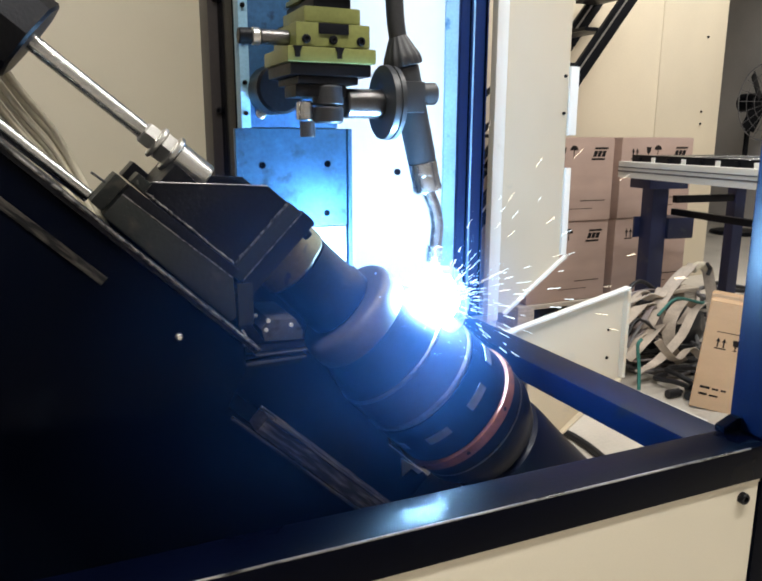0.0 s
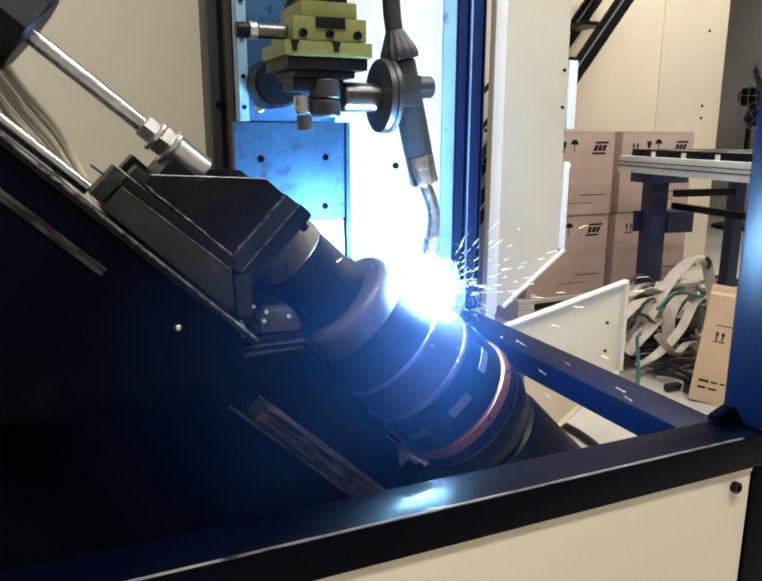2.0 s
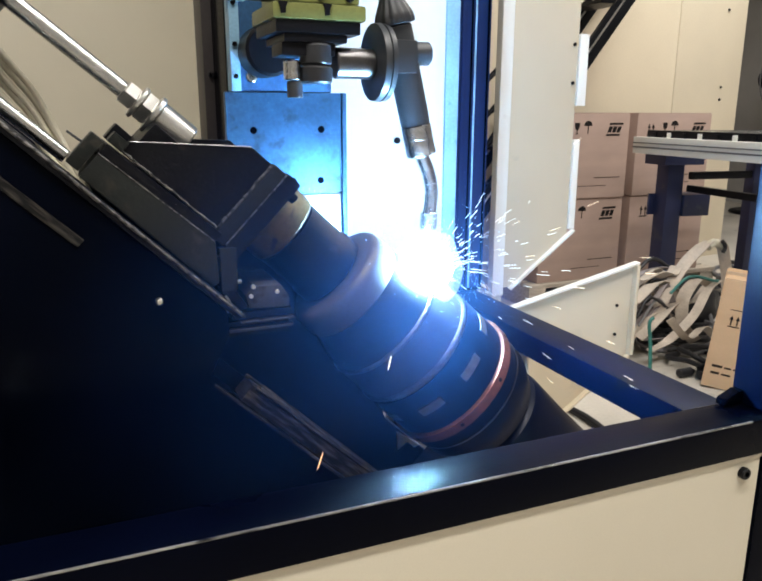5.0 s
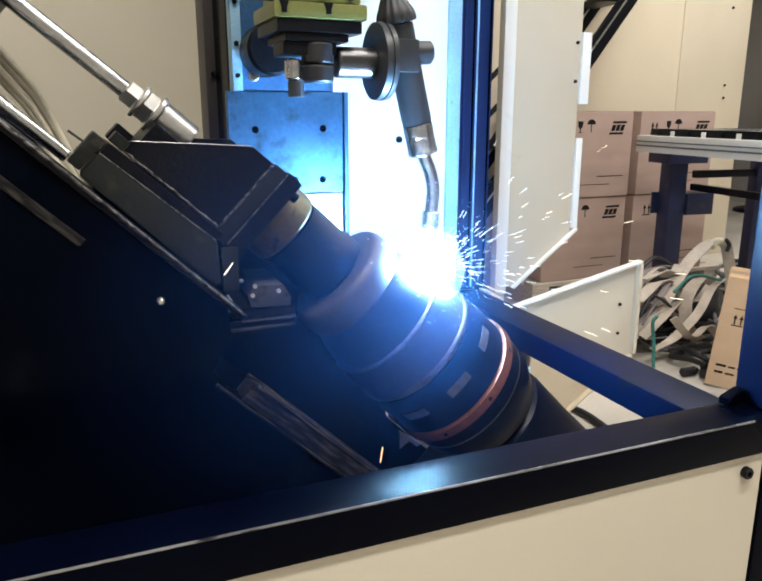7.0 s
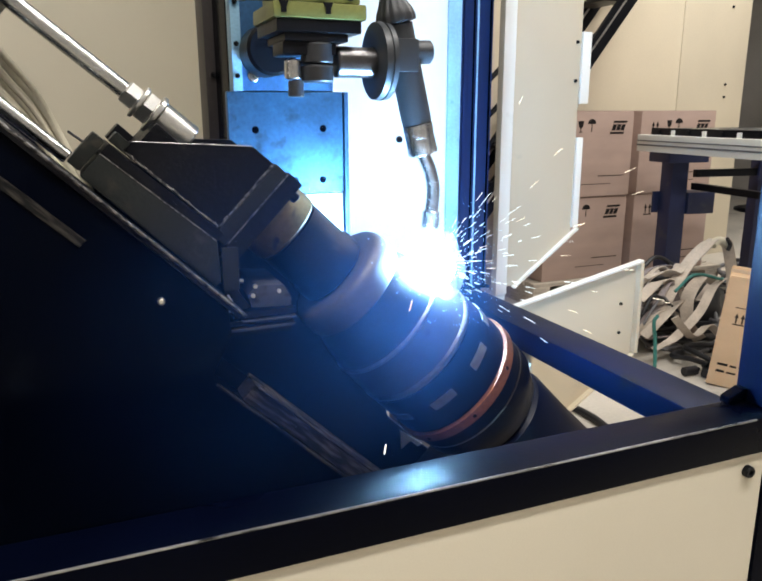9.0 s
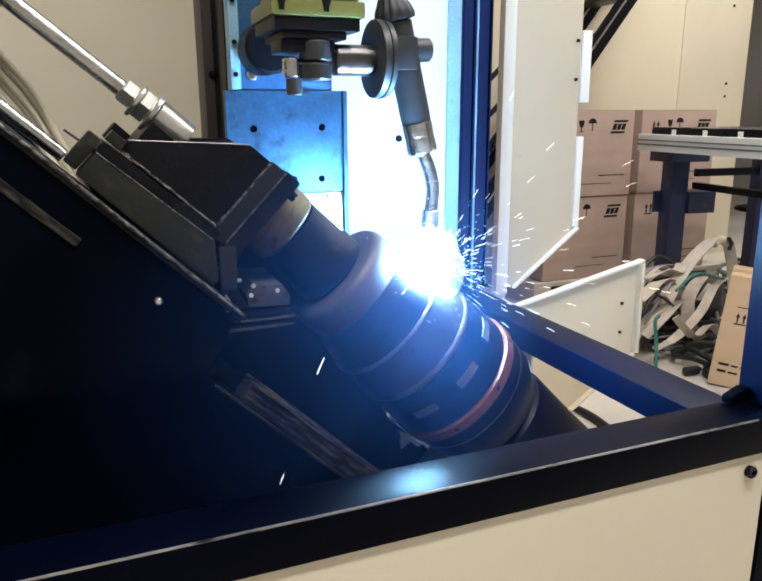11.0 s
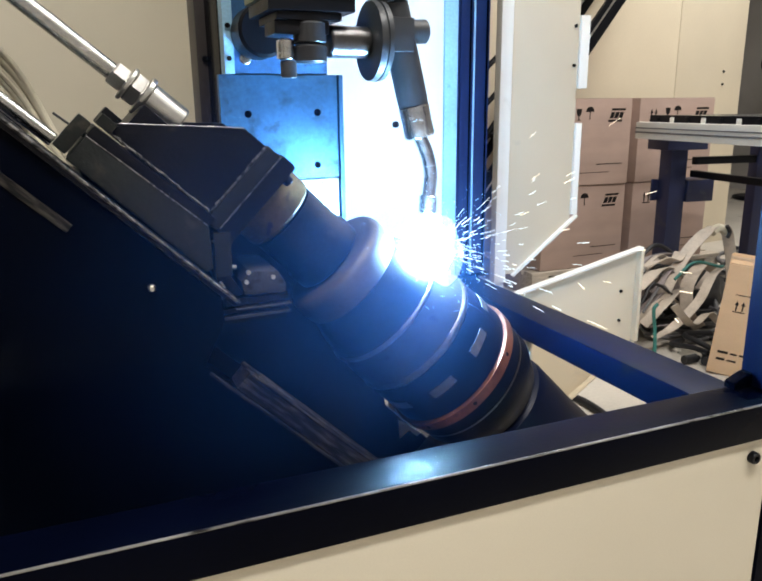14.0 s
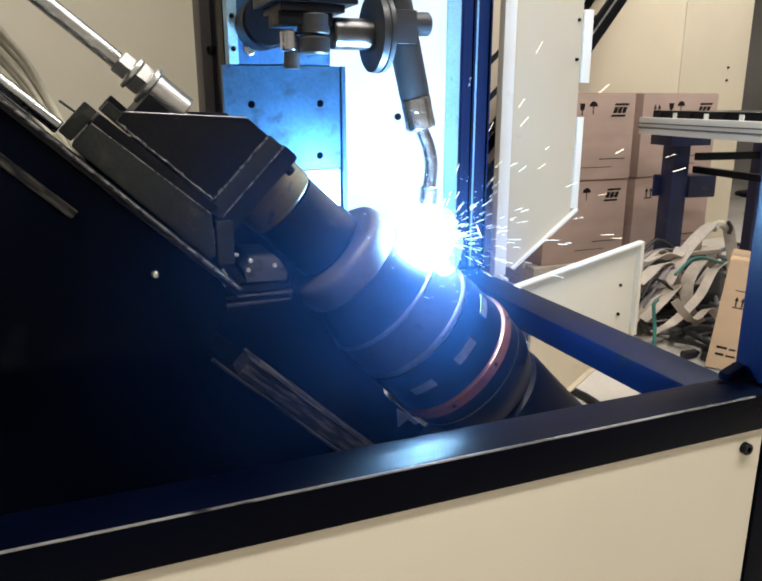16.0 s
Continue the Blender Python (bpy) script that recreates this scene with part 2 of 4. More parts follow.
def part(name, bm, mat, parent=None, label="", smooth=35, m=None):
    ob = new(name, mesh_of(bm, name, mat, smooth))
    if parent is not None:
        ob.parent = parent
    if m is not None:
        ob.matrix_basis = m
    if label:
        tagged(ob, label)
    return ob


def thing(name, label, category, m=None, group="", kind=""):
    ob = new(name)
    ob.empty_display_size = 0.05
    if m is not None:
        ob.matrix_basis = m
    return tagged(ob, label, category, group, kind)


def box(x0, x1, y0, y1, z0, z1, bevel=0.002, bm=None):
    b = bmesh.new()
    bmesh.ops.create_cube(b, size=1, matrix=Matrix.Translation(((x0 + x1) / 2, (y0 + y1) / 2, (z0 + z1) / 2)) @
                          Matrix.Diagonal((x1 - x0, y1 - y0, z1 - z0, 1)))
    if bevel:
        bmesh.ops.bevel(b, geom=b.edges[:], offset=bevel, segments=2, affect="EDGES", profile=0.7)
    return merged(bm, b)


def merged(bm, b):
    if bm is None:
        return b
    me = bpy.data.meshes.new("tmp")
    b.to_mesh(me)
    b.free()
    bm.from_mesh(me)
    bpy.data.meshes.remove(me)
    return bm


def prism(points, y0, y1, bevel=0.002, bm=None):
    """A plate whose outline is given in x and z, from y0 to y1."""
    b = bmesh.new()
    lo = [b.verts.new((x, y0, z)) for x, z in points]
    f = b.faces.new(lo)
    ex = bmesh.ops.extrude_face_region(b, geom=[f])
    bmesh.ops.translate(b, verts=[v for v in ex["geom"] if isinstance(v, bmesh.types.BMVert)], vec=(0, y1 - y0, 0))
    if bevel:
        bmesh.ops.bevel(b, geom=b.edges[:], offset=bevel, segments=2, affect="EDGES", profile=0.7)
    return merged(bm, b)


def lathe(profile, n=64, bm=None, m=None):
    """A body of revolution round x: profile rows are (x, radius)."""
    b = bmesh.new()
    rings = []
    for x, r in profile:
        rings.append([b.verts.new((x, r * math.cos(2 * math.pi * k / n), r * math.sin(2 * math.pi * k / n))) for k in range(n)])
    for a, c in zip(rings, rings[1:]):
        for k in range(n):
            b.faces.new((a[k], a[(k + 1) % n], c[(k + 1) % n], c[k]))
    b.faces.new(rings[0])
    b.faces.new(rings[-1])
    if m is not None:
        bmesh.ops.transform(b, matrix=m, verts=b.verts)
    return merged(bm, b)


def along(p, q):
    """The turn and place that lays the x axis from p towards q."""
    p, q = Vector(p), Vector(q)
    return Matrix.Translation(p) @ (q - p).to_track_quat("X", "Z").to_matrix().to_4x4()


def rod(p, q, r, n=24, chamfer=0.0, bm=None):
    length = (Vector(q) - Vector(p)).length
    c = chamfer or r * 0.12
    return lathe([(0, r - c), (c, r), (length - c, r), (length, r - c)], n, bm, along(p, q))


def tube(points, r, n=10, bm=None, steps=8):
    """A round hose through the points, smoothly bent."""
    pts = [Vector(p) for p in points]
    ext = [2 * pts[0] - pts[1]] + pts + [2 * pts[-1] - pts[-2]]
    path = []
    for i in range(1, len(ext) - 2):
        a, b_, c, d = ext[i - 1:i + 3]
        for s in range(steps):
            t = s / steps
            path.append(0.5 * (2 * b_ + (c - a) * t + (2 * a - 5 * b_ + 4 * c - d) * t * t + (3 * b_ - a - 3 * c + d) * t ** 3))
    path.append(pts[-1])
    b = bmesh.new()
    rings, side = [], Vector((0.31, 0.52, 0.79))
    for i, p in enumerate(path):
        d = (path[min(i + 1, len(path) - 1)] - path[max(i - 1, 0)]).normalized()
        s1 = side - d * side.dot(d)
        s1.normalize()
        side = s1
        s2 = d.cross(s1)
        rings.append([b.verts.new(p + r * (s1 * math.cos(2 * math.pi * k / n) + s2 * math.sin(2 * math.pi * k / n))) for k in range(n)])
    for a, c in zip(rings, rings[1:]):
        for k in range(n):
            b.faces.new((a[k], a[(k + 1) % n], c[(k + 1) % n], c[k]))
    b.faces.new(rings[0])
    b.faces.new(rings[-1])
    return merged(bm, b)


def ribbon(points, wide, thick, across=(0.75, -0.55, 0.3), steps=8):
    """A flat strip through the points, smoothly bent."""
    round_ = tube(points, 1.0, 4, None, steps)
    round_.verts.ensure_lookup_table()
    n = len(round_.verts) // 4
    cen = [sum((round_.verts[4 * i + k].co for k in range(4)), Vector()) / 4 for i in range(n)]
    round_.free()
    b = bmesh.new()
    rings = []
    for i, p in enumerate(cen):
        d = (cen[min(i + 1, n - 1)] - cen[max(i - 1, 0)]).normalized()
        a = Vector(across)
        a = (a - d * a.dot(d)).normalized()
        c = d.cross(a)
        rings.append([b.verts.new(p + a * x * wide / 2 + c * y * thick / 2) for x, y in ((-1, -1), (1, -1), (1, 1), (-1, 1))])
    for a, c in zip(rings, rings[1:]):
        for k in range(4):
            b.faces.new((a[k], a[(k + 1) % 4], c[(k + 1) % 4], c[k]))
    b.faces.new(rings[0])
    b.faces.new(rings[-1])
    return b


def sector(u0, u1, r0, r1, a0, a1, n=10):
    """A curved key on a drum round x, from angle a0 to a1 in degrees."""
    b = bmesh.new()
    rings = []
    for k in range(n + 1):
        a = radians(a0 + (a1 - a0) * k / n)
        rings.append([b.verts.new((u, -r * math.sin(a), r * math.cos(a))) for u, r in ((u0, r0), (u1, r0), (u1, r1), (u0, r1))])
    for p, q in zip(rings, rings[1:]):
        for k in range(4):
            b.faces.new((p[k], p[(k + 1) % 4], q[(k + 1) % 4], q[k]))
    b.faces.new(rings[0])
    b.faces.new(rings[-1])
    return b


def bolt(parent, p, r=0.006, axis="y", mat=None, name="bolt"):
    """A hexagon-socket bolt head with its sunk socket, pointing at -y (or +z)."""
    b = lathe([(0, r), (r * 0.8, r), (r, r * 0.85), (r, r * 0.5), (r * 0.45, r * 0.45)], 14)
    turn = Matrix.Rotation(radians(-90), 4, "Z") if axis == "y" else Matrix.Rotation(radians(-90), 4, "Y")
    bmesh.ops.transform(b, matrix=Matrix.Translation(p) @ turn, verts=b.verts)
    return part(name, b, mat or BLACK, parent, smooth=30)


# ---- the hall ----
def structure(name, bm, mat, label, category, smooth=30):
    return tagged(part(name, bm, mat, None, label, smooth), category=category, kind="structure")


structure("floor", box(-3, 7, -3, 7, -0.2, 0, 0), FLOOR, "pale worn concrete hall floor with stains", "floor")
structure("wall_north", box(-3, 7, 6.8, 7, 0, 3.6, 0), GREYWALL, "dark grey far wall of the hall", "wall")
structure("wall_east", box(6.8, 7, -3, 6.8, 0, 3.6, 0), GREYWALL, "dark grey side wall of the hall", "wall")
structure("wall_south", box(-3, 7, -3.2, -3, 0, 3.6, 0), GREYWALL, "plain grey hall wall", "wall")
structure("wall_west", box(-3.2, -3, -3, 7, 0, 3.6, 0), GREYWALL, "plain grey hall wall", "wall")
structure("ceiling", box(-3.2, 7.2, -3.2, 7.2, 3.6, 3.8, 0), CEIL, "plain pale hall ceiling", "ceiling")
# cream partition that closes off the bay behind the cartons
structure("wall_partition", prism([(1.9, 0), (3.47, 0), (3.47, 3.2), (1.9, 3.2)], 3.6, 3.68, 0.004), WALL, "cream painted partition behind the stacked cartons", "wall")
wing = box(0, 0.66, 0, 0.08, 0, 3.2, 0.004)
wing_ob = structure("wall_wing", wing, WALL, "cream return panel of the partition with two bolts", "wall")
wing_ob.matrix_basis = pose(3.475, 3.6, 0, 0, 0, 8)
for z in (1.06, 1.14, 1.62):
    bolt(wing_ob, (0.46, -0.001, z), 0.008)


def ceiling_lamp(x, y):
    t = thing("ceiling_lamp", "long white strip luminaire hanging under the ceiling", "lamp", pose(x, y, 3.38), "strip lamps")
    part("housing", box(-1.3, 1.3, -0.16, 0.16, 0.02, 0.1, 0.01), WHITE, t)
    part("tube", rod((-1.25, 0, 0.0), (1.25, 0, 0.0), 0.014), EMBER, t, "glowing tube")
    for s in (-1, 1):
        part("hanger", rod((s, 0, 0.09), (s, 0, 0.225), 0.006, 8), STEEL, t)


for x, y in ((2.4, 0.6), (3.6, 2.6), (0.1, -0.35)):
    ceiling_lamp(x, y)

# ---- the machine's base frame ----
base = thing("machine_frame", "navy painted square-tube welding machine frame with cream panel", "machine frame", pose(0, 0, 0))
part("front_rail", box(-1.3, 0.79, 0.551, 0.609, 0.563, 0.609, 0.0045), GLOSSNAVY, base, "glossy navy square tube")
part("column_foot", box(0.66, 0.75, 1.25, 1.33, 0.6075, 0.612, 0.001), NAVY, base)
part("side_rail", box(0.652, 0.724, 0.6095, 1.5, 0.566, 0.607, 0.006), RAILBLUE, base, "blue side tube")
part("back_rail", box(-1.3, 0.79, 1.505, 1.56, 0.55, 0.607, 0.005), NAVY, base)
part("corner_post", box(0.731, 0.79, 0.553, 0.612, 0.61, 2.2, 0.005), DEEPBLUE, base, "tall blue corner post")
part("corner_leg", box(0.729, 0.79, 0.553, 0.609, 0.0, 0.562, 0.005), NAVY, base)
part("corner_gusset", prism([(0.701, 0.61), (0.7305, 0.61), (0.7305, 0.628), (0.724, 0.628), (0.701, 0.619)], 0.593, 0.608, 0.002), NAVY, base)
part("left_leg", box(-1.3, -1.24, 0.553, 0.609, 0.0, 0.562, 0.005), NAVY, base)
front = part("front_panel", box(-1.238, 0.727, 0.556, 0.562, 0.03, 0.561, 0.0015), BEIGE, base, "cream powder-coated sheet panel")
bolt(front, (0.699, 0.556, 0.541), 0.0075)
bolt(front, (-0.9, 0.556, 0.541), 0.0075)
part("side_panel", box(0.70, 0.706, 1.02, 1.5, 0.02, 0.544, 0.0015), BEIGE, base, "cream side sheet under the rail")
part("back_leg", box(0.652, 0.712, 1.505, 1.56, 0.0, 0.549, 0.005), NAVY, base)

# highlight on the rail's bevel, put in as a pale metal rod
part("edge_glint", rod((-0.5, 0.5522, 0.6079), (0.70, 0.5522, 0.6079), 0.0013, 8), EDGEGLINT, base, "pale rod for the highlight along the rail's edge")
part("panel_lip", box(-1.238, 0.727, 0.5545, 0.5558, 0.5575, 0.5625, 0.0003), BEIGE, base, "bright folded panel lip")

# ---- the column with its white back sheet ----
column = thing("machine_column", "blue steel column with white backing sheet behind torch", "machine column", pose(0, 0, 0))
part("back_sheet", box(0.215, 0.6635, 1.24, 1.25, 0.45, 2.2, 0.002), WHITE, column, "white sheet lit by the arc")
# cyan arc light on the post's lip, painted as a pale blue strip
part("lit_lip_strip", box(0.636, 0.6633, 1.234, 1.2395, 0.609, 2.2, 0.0012), PALEBLUE, column, "added strip coloured with the arc's cyan light")
part("column_post", box(0.690, 0.745, 1.258, 1.32, 0.608, 2.3, 0.004), BLUE, column, "deep blue square post")
# dark strips stand in for the shade in the post's grooves
part("post_dark_strip", box(0.7005, 0.7035, 1.2555, 1.2577, 0.609, 2.3, 0.0005), NAVY, column)
part("post_rim", box(0.7085, 0.7115, 1.2545, 1.2577, 0.609, 2.3, 0.0008), PALEBLUE, column, "thin pale rim line")
part("post_dark_strip", box(0.736, 0.7395, 1.2555, 1.2577, 0.609, 2.3, 0.0005), NAVY, column)
part("post_lip", box(0.664, 0.6725, 1.243, 1.30, 0.608, 2.3, 0.002), BLUE, column)
part("post_lip", box(0.6785, 0.6895, 1.252, 1.30, 0.608, 2.3, 0.002), BLUE, column)
part("post_dark_strip", box(0.673, 0.678, 1.275, 1.30, 0.608, 2.3, 0.001), NAVY, column)
part("left_post", box(0.184, 0.2145, 1.19, 1.26, 0.3, 2.3, 0.004), BROWNPOST, column, "brown-grey painted upright")
bolt(column, (0.539, 1.24, 0.913), 0.006)
for z in (1.02, 1.19, 1.36):
    bolt(column, (0.196, 1.19, z), 0.005)

# cream enclosure sheet behind the tilting table
enclosure = thing("enclosure_panel", "large cream enclosure sheet behind the tilting table", "panel", pose(0, 0, 0))
part("sheet", box(-1.9, 0.30, 1.62, 1.63, 0.0, 2.3, 0.002), BEIGE, enclosure)
part("fold", box(-1.9, 0.30, 1.6, 1.619, 2.26, 2.3, 0.002), BEIGE, enclosure)

# ---- right-hand guard sheets ----
guard = thing("guard_sheet", "tall white guard sheet with a chamfered lower corner", "guard panel", pose(0, 0, 0))
part("sheet", prism([(0.938, 0.535), (0.965, 0.535), (1.134, 0.663), (1.134, 2.2), (0.938, 2.2)], 1.5, 1.504, 0.001), CREAM, guard)
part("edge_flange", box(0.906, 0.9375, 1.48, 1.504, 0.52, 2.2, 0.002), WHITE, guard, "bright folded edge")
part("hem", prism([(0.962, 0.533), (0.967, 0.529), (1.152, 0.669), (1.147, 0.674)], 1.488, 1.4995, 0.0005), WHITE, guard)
part("hinge_strip", box(1.1345, 1.16, 1.494, 1.502, 0.982, 1.15, 0.001), WHITE, guard)
part("hinge_strip", box(1.1345, 1.152, 1.494, 1.502, 0.674, 0.9, 0.001), WHITE, guard)
for z in (1.126, 1.036):
    bolt(guard, (1.122, 1.5, z), 0.0042)
part("foot", box(0.907, 0.936, 1.485, 1.515, 0.0, 0.519, 0.002), WHITE, guard)

fence = thing("fence_sheet", "low cream guard sheet with a sloping top edge", "guard panel", pose(0, 0, 0))
part("sheet", prism([(0.80, 0.10), (0.945, 0.130), (1.272, 0.349), (1.272, 0.588), (0.915, 0.51), (0.80, 0.485)], 1.4, 1.403, 0.0008), CREAM, fence)
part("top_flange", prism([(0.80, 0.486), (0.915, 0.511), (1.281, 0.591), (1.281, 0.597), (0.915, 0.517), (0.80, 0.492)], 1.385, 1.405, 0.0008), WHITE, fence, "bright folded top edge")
part("end_flange", box(1.2725, 1.282, 1.384, 1.405, 0.35, 0.59, 0.001), CREAM, fence)
for z in (0.485, 0.408):
    bolt(fence, (1.229, 1.4, z), 0.0042)
part("lower_flange", prism([(0.945, 0.1295), (1.272, 0.3485), (1.272, 0.3425), (0.945, 0.1235)], 1.385, 1.405, 0.0008), CREAM, fence, "folded lower edge")
part("foot", box(0.80, 0.83, 1.4035, 1.43, 0.0, 0.47, 0.002), BEIGE, fence)

# ---- the tilting table ----
TILT = pose(0.286, 0.87, 0.757, 0, 44, 0)
table = thing("tilting_table", "dark navy inclined table beam with worn steel rails", "machine table", TILT)
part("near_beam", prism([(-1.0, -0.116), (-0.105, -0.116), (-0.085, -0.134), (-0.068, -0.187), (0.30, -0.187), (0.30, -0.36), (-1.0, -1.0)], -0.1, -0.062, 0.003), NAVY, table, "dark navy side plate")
# outline raised to fill the dark gap below the workpiece in the camera's view
part("far_beam", prism([(-1.0, -0.116), (-0.32, -0.116), (-0.2, 0.01), (0.0, -0.015), (0.06, -0.05), (0.22, -0.075), (0.27, -0.11), (0.6, -0.11), (0.6, -0.34), (-1.0, -0.6)], 0.1, 0.13, 0.003), DEEPBLUE, table)
part("bed", box(-1.0, 0.5, -0.0615, 0.0995, -0.3, -0.19, 0.003), DEEPBLUE, table)
part("slide_rail", box(-0.025, 0.30, -0.104, -0.066, -0.1865, -0.1635, 0.003), SCRAPED, table, "scraped slide rail")
for u, v, w, r, mat in ((-0.02, -0.1035, -0.1640, 0.0019, SCRAPED), (-0.012, -0.096, -0.1630, 0.0028, SCRAPED), (0.02, -0.087, -0.1630, 0.0022, BEAD), (-0.03, -0.078, -0.1630, 0.0028, SCRAPED), (0.0, -0.0695, -0.1630, 0.0024, SCRAPED)):
    part("worn_rail", rod((u, v, w), (0.298, v, w), r, 8), mat, table, "ridge scraped bare")
part("slide_rail", box(-0.9, -0.09, -0.106, -0.07, -0.1155, -0.107, 0.002), BLACK, table, "dark oiled slide rail")
part("worn_rail", rod((-0.9, -0.1062, -0.1085), (-0.088, -0.1062, -0.1085), 0.0021, 8), BEAD, table, "rail edge scraped bright")
part("edge_strip", box(-0.9, -0.268, -0.1022, -0.1002, -0.1585, -0.1485, 0.0005), SCRAPED, table, "scraped bare band")
part("edge_strip", box(-0.06, 0.18, -0.106, -0.1005, -0.191, -0.1875, 0.001), WORN, table, "worn bright edge")
b = lathe([(0, 0.004), (0.005, 0.004), (0.007, 0.0025)], 16)
bmesh.ops.transform(b, matrix=Matrix.Translation((-0.17, -0.1, -0.152)) @ Matrix.Rotation(radians(-90), 4, "Z"), verts=b.verts)
part("stud", b, ALU, table, "bright stud")
part("headstock", lathe([(0.335, 0.07), (0.345, 0.084), (0.36, 0.086), (0.44, 0.083), (0.62, 0.082), (0.63, 0.07)], 48), DEEPBLUE, table, "dark blue headstock housing")
part("headstock_foot", box(0.36, 0.6, -0.06, 0.09, -0.189, -0.06, 0.006), DEEPBLUE, table)

# ---- the tailstock carriage ----
def bead(p, q, r, seed=1):
    """An uneven row of small lumps from p to q, as a hand weld leaves it."""
    r_ = random.Random(seed)
    b, p, q = bmesh.new(), Vector(p), Vector(q)
    n = int((q - p).length / (r * 1.1))
    for k in range(n + 1):
        s = r * r_.uniform(0.65, 1.15)
        m = Matrix.Translation(p.lerp(q, k / n) + Vector((r_.uniform(-1, 1), 0, r_.uniform(-1, 1))) * r * 0.35)
        bmesh.ops.create_icosphere(b, subdivisions=1, radius=s, matrix=m)
    return b


tail = thing("tailstock_carriage", "dark oiled steel tailstock carriage with gusset plates", "tailstock", TILT)
part("slide_block", prism([(-0.312, -0.073), (-0.163, -0.0655), (-0.130, -0.097), (-0.132, -0.1055), (-0.312, -0.103)], -0.09, 0.09, 0.003), GREENGREY, tail, "grey-green cast slide block")
part("upper_plate", prism([(-0.312, -0.0725), (-0.312, -0.060), (-0.163, -0.054), (-0.163, -0.065)], -0.086, 0.086, 0.0015), BLACK, tail)
part("gusset", prism([(-0.303, -0.057), (-0.298, -0.044), (-0.200, 0.040), (-0.170, 0.041), (-0.170, -0.0535)], -0.078, -0.066, 0.002), BLACK, tail, "dark gusset with a chamfered corner")
part("gusset", prism([(-0.303, -0.057), (-0.298, -0.044), (-0.200, 0.044), (-0.170, 0.045), (-0.170, -0.0535)], 0.066, 0.078, 0.002), BLACK, tail)
part("weld_bead", bead((-0.297, -0.0792, -0.0555), (-0.172, -0.0792, -0.0525), 0.0019), BEAD, tail, "rough grey weld bead")
part("weld_bead", bead((-0.1705, -0.0792, -0.050), (-0.1705, -0.0792, 0.038), 0.0019), BEAD, tail, "rough grey weld bead")
part("rubbed_edge", rod((-0.296, -0.0778, -0.0425), (-0.201, -0.0778, 0.0395), 0.0007, 6), DARKSTEEL, tail, "rubbed grey top edge")
part("rubbed_edge", rod((-0.312, -0.0898, -0.0728), (-0.165, -0.0898, -0.0654), 0.0008, 6), BEAD, tail)
part("face_plate", box(-0.1692, -0.152, -0.083, 0.083, -0.064, 0.043, 0.003), GREENGREY, tail)
part("bearing_plate", box(-0.1515, -0.131, -0.085, 0.085, -0.078, 0.046, 0.004), BLACK, tail, "dark bearing plate")
part("rubbed_edge", rod((-0.1517, -0.0845, -0.06), (-0.1517, -0.0845, 0.042), 0.0008, 6), BEAD, tail)
part("rib", box(-0.290, -0.172, -0.0655, 0.0655, -0.0545, -0.01, 0.004), BLACK, tail)
for v in (-0.07, -0.045):
    b = rod((-0.1305, v, 0.030), (-0.122, v, 0.030), 0.006, 12)
    part("bolt", b, BLACK, tail)
    b = rod((-0.1305, v, -0.09), (-0.122, v, -0.09), 0.006, 12)
    part("bolt", b, STEEL, tail)
part("spindle_collar", lathe([(-0.1305, 0.04), (-0.1305, 0.047), (-0.127, 0.049), (-0.09, 0.049), (-0.086, 0.046)], 48), OCHRE, tail, "worn ochre spindle collar")
part("spindle", lathe([(-0.0858, 0.042), (-0.084, 0.047), (-0.03, 0.047), (-0.025, 0.050), (-0.004, 0.050), (-0.001, 0.046)], 48), BLACK, tail, "dark pressing spindle")
part("corner_block", box(-0.314, -0.296, -0.088, -0.05, -0.0575, -0.045, 0.002), GREENGREY, tail)
part("corner_block", box(-0.33, -0.3145, -0.086, -0.03, -0.10, -0.06, 0.003), GREENGREY, tail)
part("sensor_bracket", box(-0.313, -0.27, 0.05, 0.1, -0.0575, -0.035, 0.002), BLACK, tail)
INTO = TILT.inverted()
part("guide_pin", box(0.127, 0.146, 0.783, 0.80, 0.766, 0.816, 0.003), GREENGREY, tail, "dark guide block", m=INTO)
clampb = part("lower_clamp", prism([(0.167, 0.766), (0.200, 0.764), (0.210, 0.747), (0.208, 0.737), (0.161, 0.739), (0.157, 0.755)], 0.80, 0.90, 0.002), SLATE, tail, "grey clamp bracket under the spindle", m=INTO)
part("clamp_bar", box(0.14, 0.212, 0.802, 0.9, 0.7265, 0.7355, 0.0015), BLACK, clampb)
part("clamp_bar", box(0.15, 0.215, 0.797, 0.9, 0.7225, 0.7245, 0.0006), SLATE, clampb)
part("clamp_bar", prism([(0.130, 0.7115), (0.213, 0.7135), (0.213, 0.7165), (0.130, 0.7155)], 0.798, 0.9, 0.0008), SLATE, clampb)
part("clamp_web", box(0.135, 0.21, 0.81, 0.9, 0.7035, 0.722, 0.001), BLACK, clampb)
part("clamp_nose", prism([(0.127, 0.767), (0.142, 0.769), (0.159, 0.742), (0.140, 0.737)], 0.793, 0.86, 0.002), BLACK, clampb)
part("fitting", rod((0.143, 0.7955, 0.7735), (0.152, 0.7955, 0.7735), 0.0026, 10), ALU, clampb, "bright pipe fitting")
part("fitting", tube([(0.132, 0.789, 0.760), (0.136, 0.788, 0.752), (0.138, 0.788, 0.741)], 0.0016, 8), ALU, clampb)
